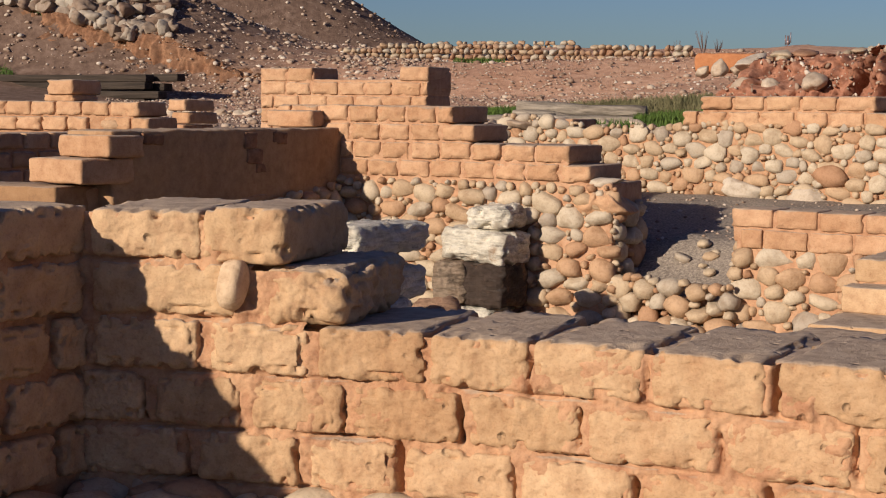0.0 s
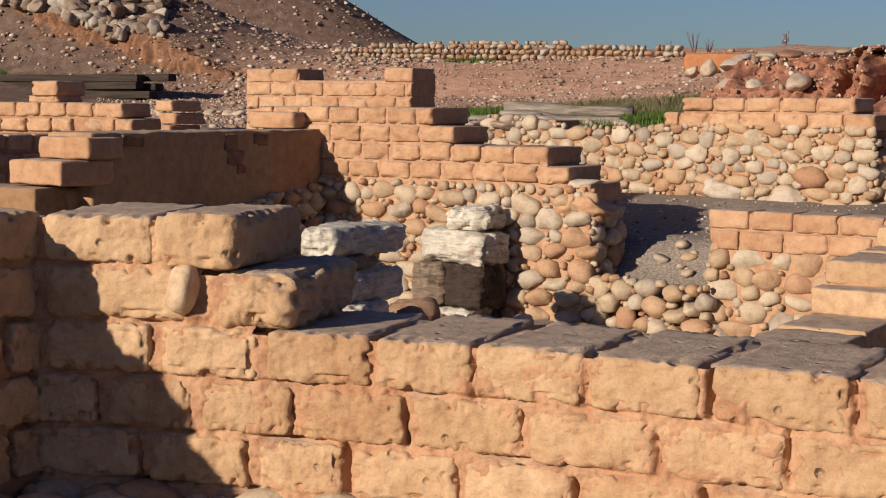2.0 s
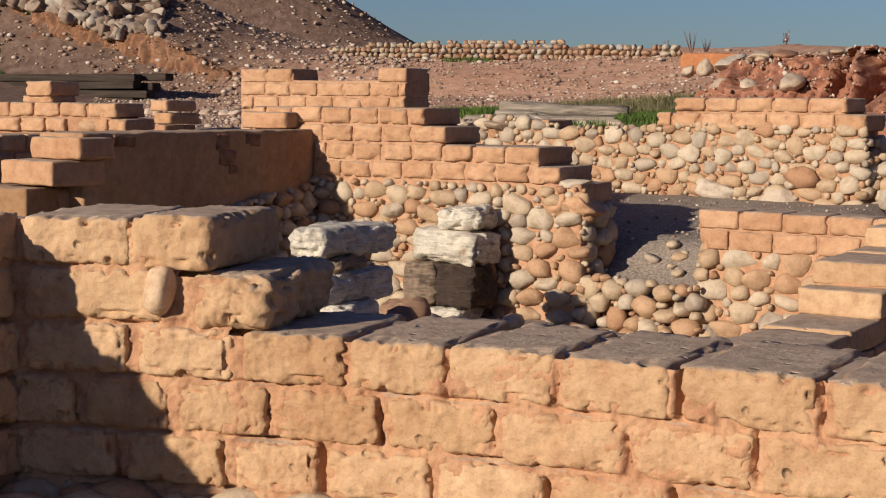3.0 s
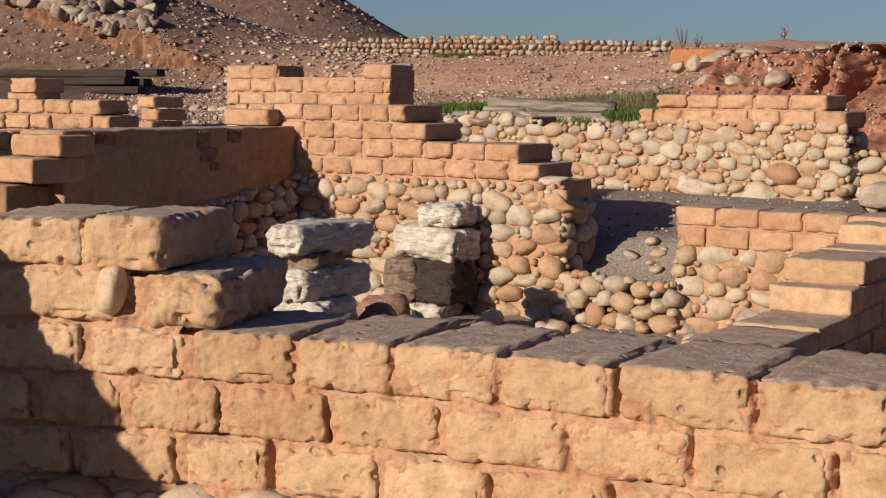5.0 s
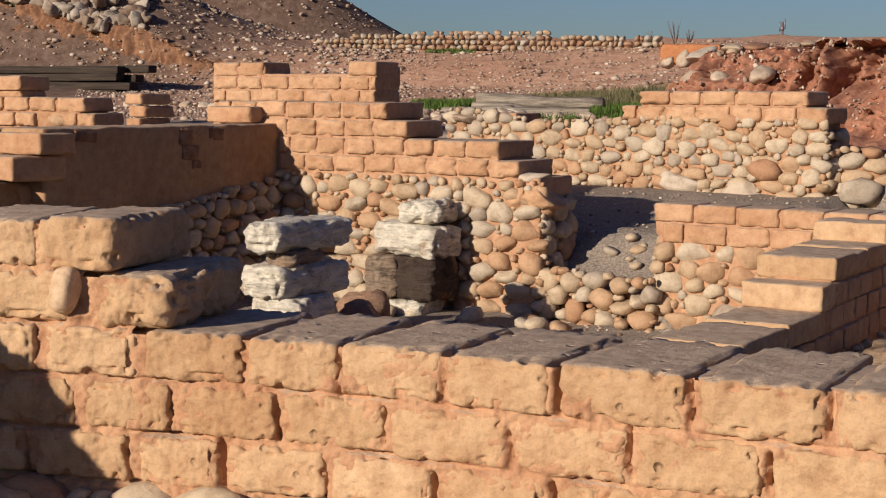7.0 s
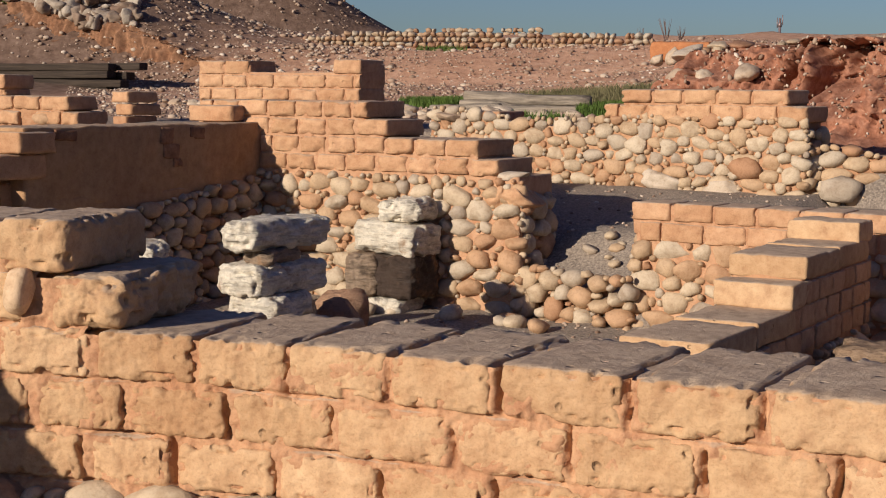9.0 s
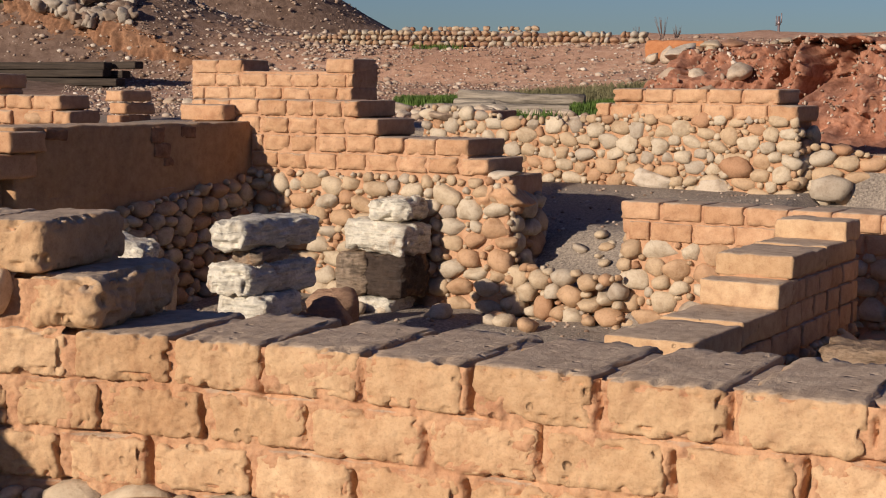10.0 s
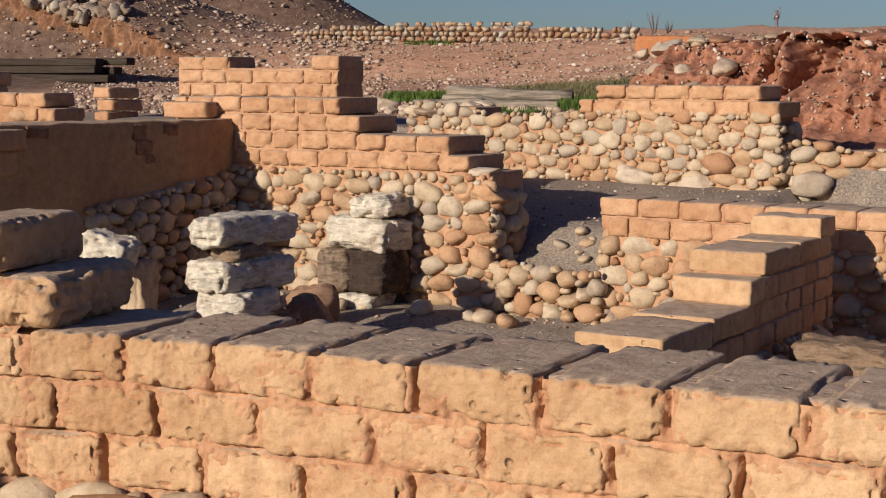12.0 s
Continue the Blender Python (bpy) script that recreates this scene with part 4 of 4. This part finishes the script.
def low_far_wall():
    w = core("wall_far_low", (-25.5, 32.6), (-20.2, 32.2), [(0, 5.3, 0.5, 1.2)], 0.6, CLAY, "low wall of pale cobbles behind the ruin", 0.08)
    lay_cobbles(w, 0, 5.3, 0.8, 1.38, 0.21, (0.22, 0.42), depth=0.3, meshes=PALES)
    e = core("wall_far_end", (-15.95, 21.2), (-15.95, 22.05), [(0, 0.85, 0.6, 1.15)], 0.4, CLAY, "end of a low brick wall in shade", 0.03)
    for z, du in ((1.26, 0.1), (1.47, 0.0)):
        part("brick", FAR_BRICKS[int(z * 10) % 10], e, pose(0.42 + du, 0.2, z) @ Matrix.Diagonal((0.85, 0.42, 0.19, 1)))


low_far_wall()

# heap of stones behind the cobble wall
for k in range(46):
    y = rng.uniform(23.5, 29.0)
    x = -0.44 * y + rng.uniform(-2.2, 1.6)
    s = 0.12 + 0.3 * rng.random() ** 2
    loose("rock", PALES, (x, y, ground_z(x, y) + s * 0.25), (s * 1.5, s, s * 0.8), "pale rough rock lying behind the cobble wall", "rock", "rocks behind the wall")

# rocks on the hillside
for k in range(215):
    y = 51.65 + abs(rng.gauss(0, 1.7 if k < 170 else 3.2))
    x = y * (-0.955 + 0.19 * rng.random())
    s = rng.uniform(0.45, 0.85) if k < 130 else rng.uniform(0.15, 0.45)
    loose("rock", HILL_ROCKS, (x, y, ground_z(x, y) + scarp_lift(x, y) + s * 0.2), (s * 1.4, s, s * 0.85), "weathered brown and grey rock lying on the hillside", "rock", "rocks on the hillside")


def timber_pile():
    pile = new("timber_pile")
    pile.matrix_basis = place(pose(-40.2, 46.0, 1.15))
    z = 0.0
    for r in range(5):
        h = 0.285
        for q in range(2):
            me = block("beam", (rng.uniform(8.2, 9.2) + (0.8 if r == 4 else 0), 0.5, h * 0.92), TIMBER, (10, 2, 2), 0.04, 0.02, 1.0, r + q * 7)
            part("beam", me, pile, pose(rng.uniform(-0.5, 0.5), q * 0.6 + rng.uniform(-0.05, 0.05), z + h / 2, 0, rng.uniform(-0.6, 0.6), rng.uniform(-1.0, 1.0)))
        z += h
    tagged(pile, "stack of dark weathered timber beams below the hill", "timber stack")


timber_pile()


def log_pile():
    pile = new("log_pile")
    z0 = ground_z(-13.2, 30.7)
    pile.matrix_basis = place(pose(-13.0, 30.8, z0 - 0.06))
    for k, (dx, dy, z, length, rad, turn) in enumerate(((-0.2, 0.0, 0.12, 2.6, 0.14, 6), (-0.45, 0.4, 0.16, 2.3, 0.15, 2), (-0.1, 0.2, 0.36, 2.75, 0.15, 9), (-1.3, -0.3, 0.12, 1.7, 0.12, -4), (0.4, -0.4, 0.1, 2.2, 0.1, 3))):
        bm = bmesh.new()
        bmesh.ops.create_cone(bm, cap_ends=True, segments=14, radius1=rad, radius2=rad * 0.85, depth=length)
        bmesh.ops.subdivide_edges(bm, edges=[e for e in bm.edges if abs(e.verts[0].co.z - e.verts[1].co.z) > 0.5], cuts=8)
        for v in bm.verts:
            v.co += Vector((v.co.x, v.co.y, 0)).normalized() * (0.05 * noise.noise(v.co * 2 + Vector((k * 9, 0, 0))) + 0.03 * noise.noise(Vector((v.co.x * 14, v.co.y * 14, v.co.z))))
            v.co.x += 0.05 * math.sin(v.co.z * 1.3 + k)
        part("log", bm_mesh("log", bm, LOG), pile, pose(dx, dy, z, 0, 90 + rng.uniform(-1.5, 3), turn))
    tagged(pile, "pile of bleached grey logs lying on the ground", "log pile")


log_pile()


def grass(name, label, patches, mat, blade):
    verts, faces = [], []
    for cx, cy, rx, ry, count in patches:
        for _ in range(count):
            a, r = rng.uniform(0, 6.283), math.sqrt(rng.random())
            x, y = cx + rx * r * math.cos(a), cy + ry * r * math.sin(a)
            z = ground_z(x, y) - 0.02
            h = blade * rng.uniform(0.4, 1.2)
            w = 0.018 + 0.006 * blade
            t, lean = rng.uniform(0, 6.283), rng.uniform(0, 0.5) * h
            dx, dy = math.cos(t) * w, math.sin(t) * w
            k = len(verts)
            verts += [site(*p) for p in ((x - dx, y - dy, z), (x + dx, y + dy, z), (x + dx * 0.6 + lean * dy / w * 0.4, y + dy * 0.6, z + h * 0.6), (x - dx * 0.6 + lean * dy / w * 0.4, y - dy * 0.6, z + h * 0.6), (x + lean * dy / w, y + lean * dx / w, z + h))]
            faces += [(k, k + 1, k + 2, k + 3), (k + 3, k + 2, k + 4)]
    ob = new(name, mesh_of(name, verts, faces, mat, False))
    return tagged(ob, label, "grass", kind="stuff")


grass("grass", "fresh green grass tufts beside the logs", [(-10.9, 31.6, 1.1, 1.0, 4200), (-10.3, 29.4, 1.0, 0.8, 2600), (-16.9, 34.2, 0.95, 0.7, 3600), (-8.8, 21.5, 0.6, 0.5, 500),
                                                           (-46.5, 52.5, 1.6, 0.8, 1800), (-45.5, 47.0, 2.0, 0.8, 1200), (-30, 60.0, 1.2, 0.3, 400)], GRASS, 0.27)
grass("dry_grass", "dry olive grass on the slope behind the logs", [(-12.3, 36.5, 3.6, 1.6, 11000), (-9.6, 34, 1.6, 1.2, 3000)], OLIVE, 0.26)


def weeds():
    """Bare dry stalks on the skyline."""
    for x, y, h in ((-26.6, 75.0, 0.9), (-25.5, 75.5, 1.35), (-24.7, 75.2, 0.8)):
        bush = new("dry_weed")
        bush.matrix_basis = place(pose(x, y, ground_z(x, y)))
        bm = bmesh.new()
        for k in range(16):
            a = rng.uniform(-0.8, 0.8)
            p, q = Vector((0, 0, 0)), Vector((math.sin(a) * h * 0.5, rng.uniform(-0.2, 0.2), h * rng.uniform(0.5, 1.0)))
            for s in range(3):
                u, v = p.lerp(q, s / 3), p.lerp(q, (s + 1) / 3)
                w = 0.02 * (1 - s / 3.5)
                c = [bm.verts.new(u + Vector((dx, dy, 0))) for dx, dy in ((-w, 0), (w, 0), (0, w))] + [bm.verts.new(v + Vector((dx * 0.7, dy * 0.7, 0))) for dx, dy in ((-w, 0), (w, 0), (0, w))]
                for i in range(3):
                    bm.faces.new((c[i], c[(i + 1) % 3], c[3 + (i + 1) % 3], c[3 + i]))
        part("stalk", bm_mesh("stalk", bm, STALK), bush)
        tagged(bush, "bare dry weed standing on the skyline", "weed", "dry weeds on the skyline")


weeds()


def mast():
    base = new("antenna_mast")
    base.location = (-83.4, 295.2, -0.5)

    def bar(name, r, z0, z1, dx=0.0, sides=8):
        bm = bmesh.new()
        bmesh.ops.create_cone(bm, cap_ends=True, segments=sides, radius1=r, radius2=r * 0.8, depth=z1 - z0)
        part(name, bm_mesh(name, bm, STEEL), base, pose(dx, 0, (z0 + z1) / 2))
    bar("pole", 0.3, 0.0, 16.2)
    bar("head", 0.38, 14.6, 15.4)
    bar("aerial", 0.1, 14.9, 16.8, 0.5)
    bar("aerial", 0.1, 14.4, 16.3, -0.5)
    tagged(base, "distant thin mast with small antennas", "mast")


mast()


def pebbles():
    """Loose stones all over the slope."""
    verts, faces = [], []
    r = random.Random(3)
    tpl = []
    for s in range(6):
        bm = bmesh.new()
        bmesh.ops.create_icosphere(bm, subdivisions=1, radius=0.5)
        for v in bm.verts:
            v.co *= 1 + 0.4 * noise.noise(v.co * 2 + Vector((s * 4, 1, 2)))
        bm.verts.index_update()
        tpl.append(([v.co.copy() for v in bm.verts], [[v.index for v in f.verts] for f in bm.faces]))
        bm.free()
    for k in range(21000):
        if k < 12500:
            y = 24 + 44 * r.random()
            x = -0.47 * y - y * 0.62 * (r.random() - 0.42)
            s = r.uniform(0.03, 0.085) * (0.6 + y / 70) * (2.4 if r.random() < 0.05 else 1)
        elif k < 13000:
            x, y, s = r.uniform(-8.5, -3), r.uniform(12.5, 18), r.uniform(0.015, 0.05)
        else:
            y = r.uniform(48.5, 96)
            x = y * r.uniform(-0.96, -0.53)
            s = 0.05 + 0.24 * r.random() ** 4
        z = ground_z(x, y) + scarp_lift(x, y) + s * 0.15
        v, f = r.choice(tpl)
        m = Matrix.Translation((x, y, z)) @ Matrix.Rotation(r.uniform(0, 6.28), 4, "Z") @ Matrix.Diagonal((s * 1.3, s, s * 0.7, 1))
        m = place(m)
        o = len(verts)
        verts += [m @ p for p in v]
        faces += [[i + o for i in q] for q in f]
    face = [p for p in BANK if 0.5 < p[2] < 2.6 and p[1] < 28.5]
    for k in range(1900):
        p = r.choice(face)
        s = r.uniform(0.02, 0.065) * (2.0 if r.random() < 0.08 else 1)
        v, f = r.choice(tpl)
        m = Matrix.Translation((p[0] + r.uniform(-0.05, 0.05), p[1] - 0.02, p[2])) @ Matrix.Rotation(r.uniform(0, 6.28), 4, "Y") @ Matrix.Diagonal((s * 1.3, s, s * 0.8, 1))
        m = place(m)
        o = len(verts)
        verts += [m @ q for q in v]
        faces += [[i + o for i in q] for q in f]
    ob = new("loose_stones", mesh_of("loose_stones", verts, faces, PEBBLE))
    tagged(ob, "loose pale stones strewn over the ground", "stones", kind="stuff")


def pebble_material():
    m, n, l, bsdf = material("strewn_stone", 0.85)
    g = n.new("ShaderNodeNewGeometry")
    l.new(ramp(n, l, g.outputs["Random Per Island"], [(0.0, (0.18, 0.115, 0.08)), (0.45, (0.31, 0.22, 0.165)), (0.85, (0.42, 0.335, 0.265)), (1.0, (0.55, 0.48, 0.41))]).outputs["Color"], bsdf.inputs["Base Color"])
    return m


PEBBLE = pebble_material()
pebbles()
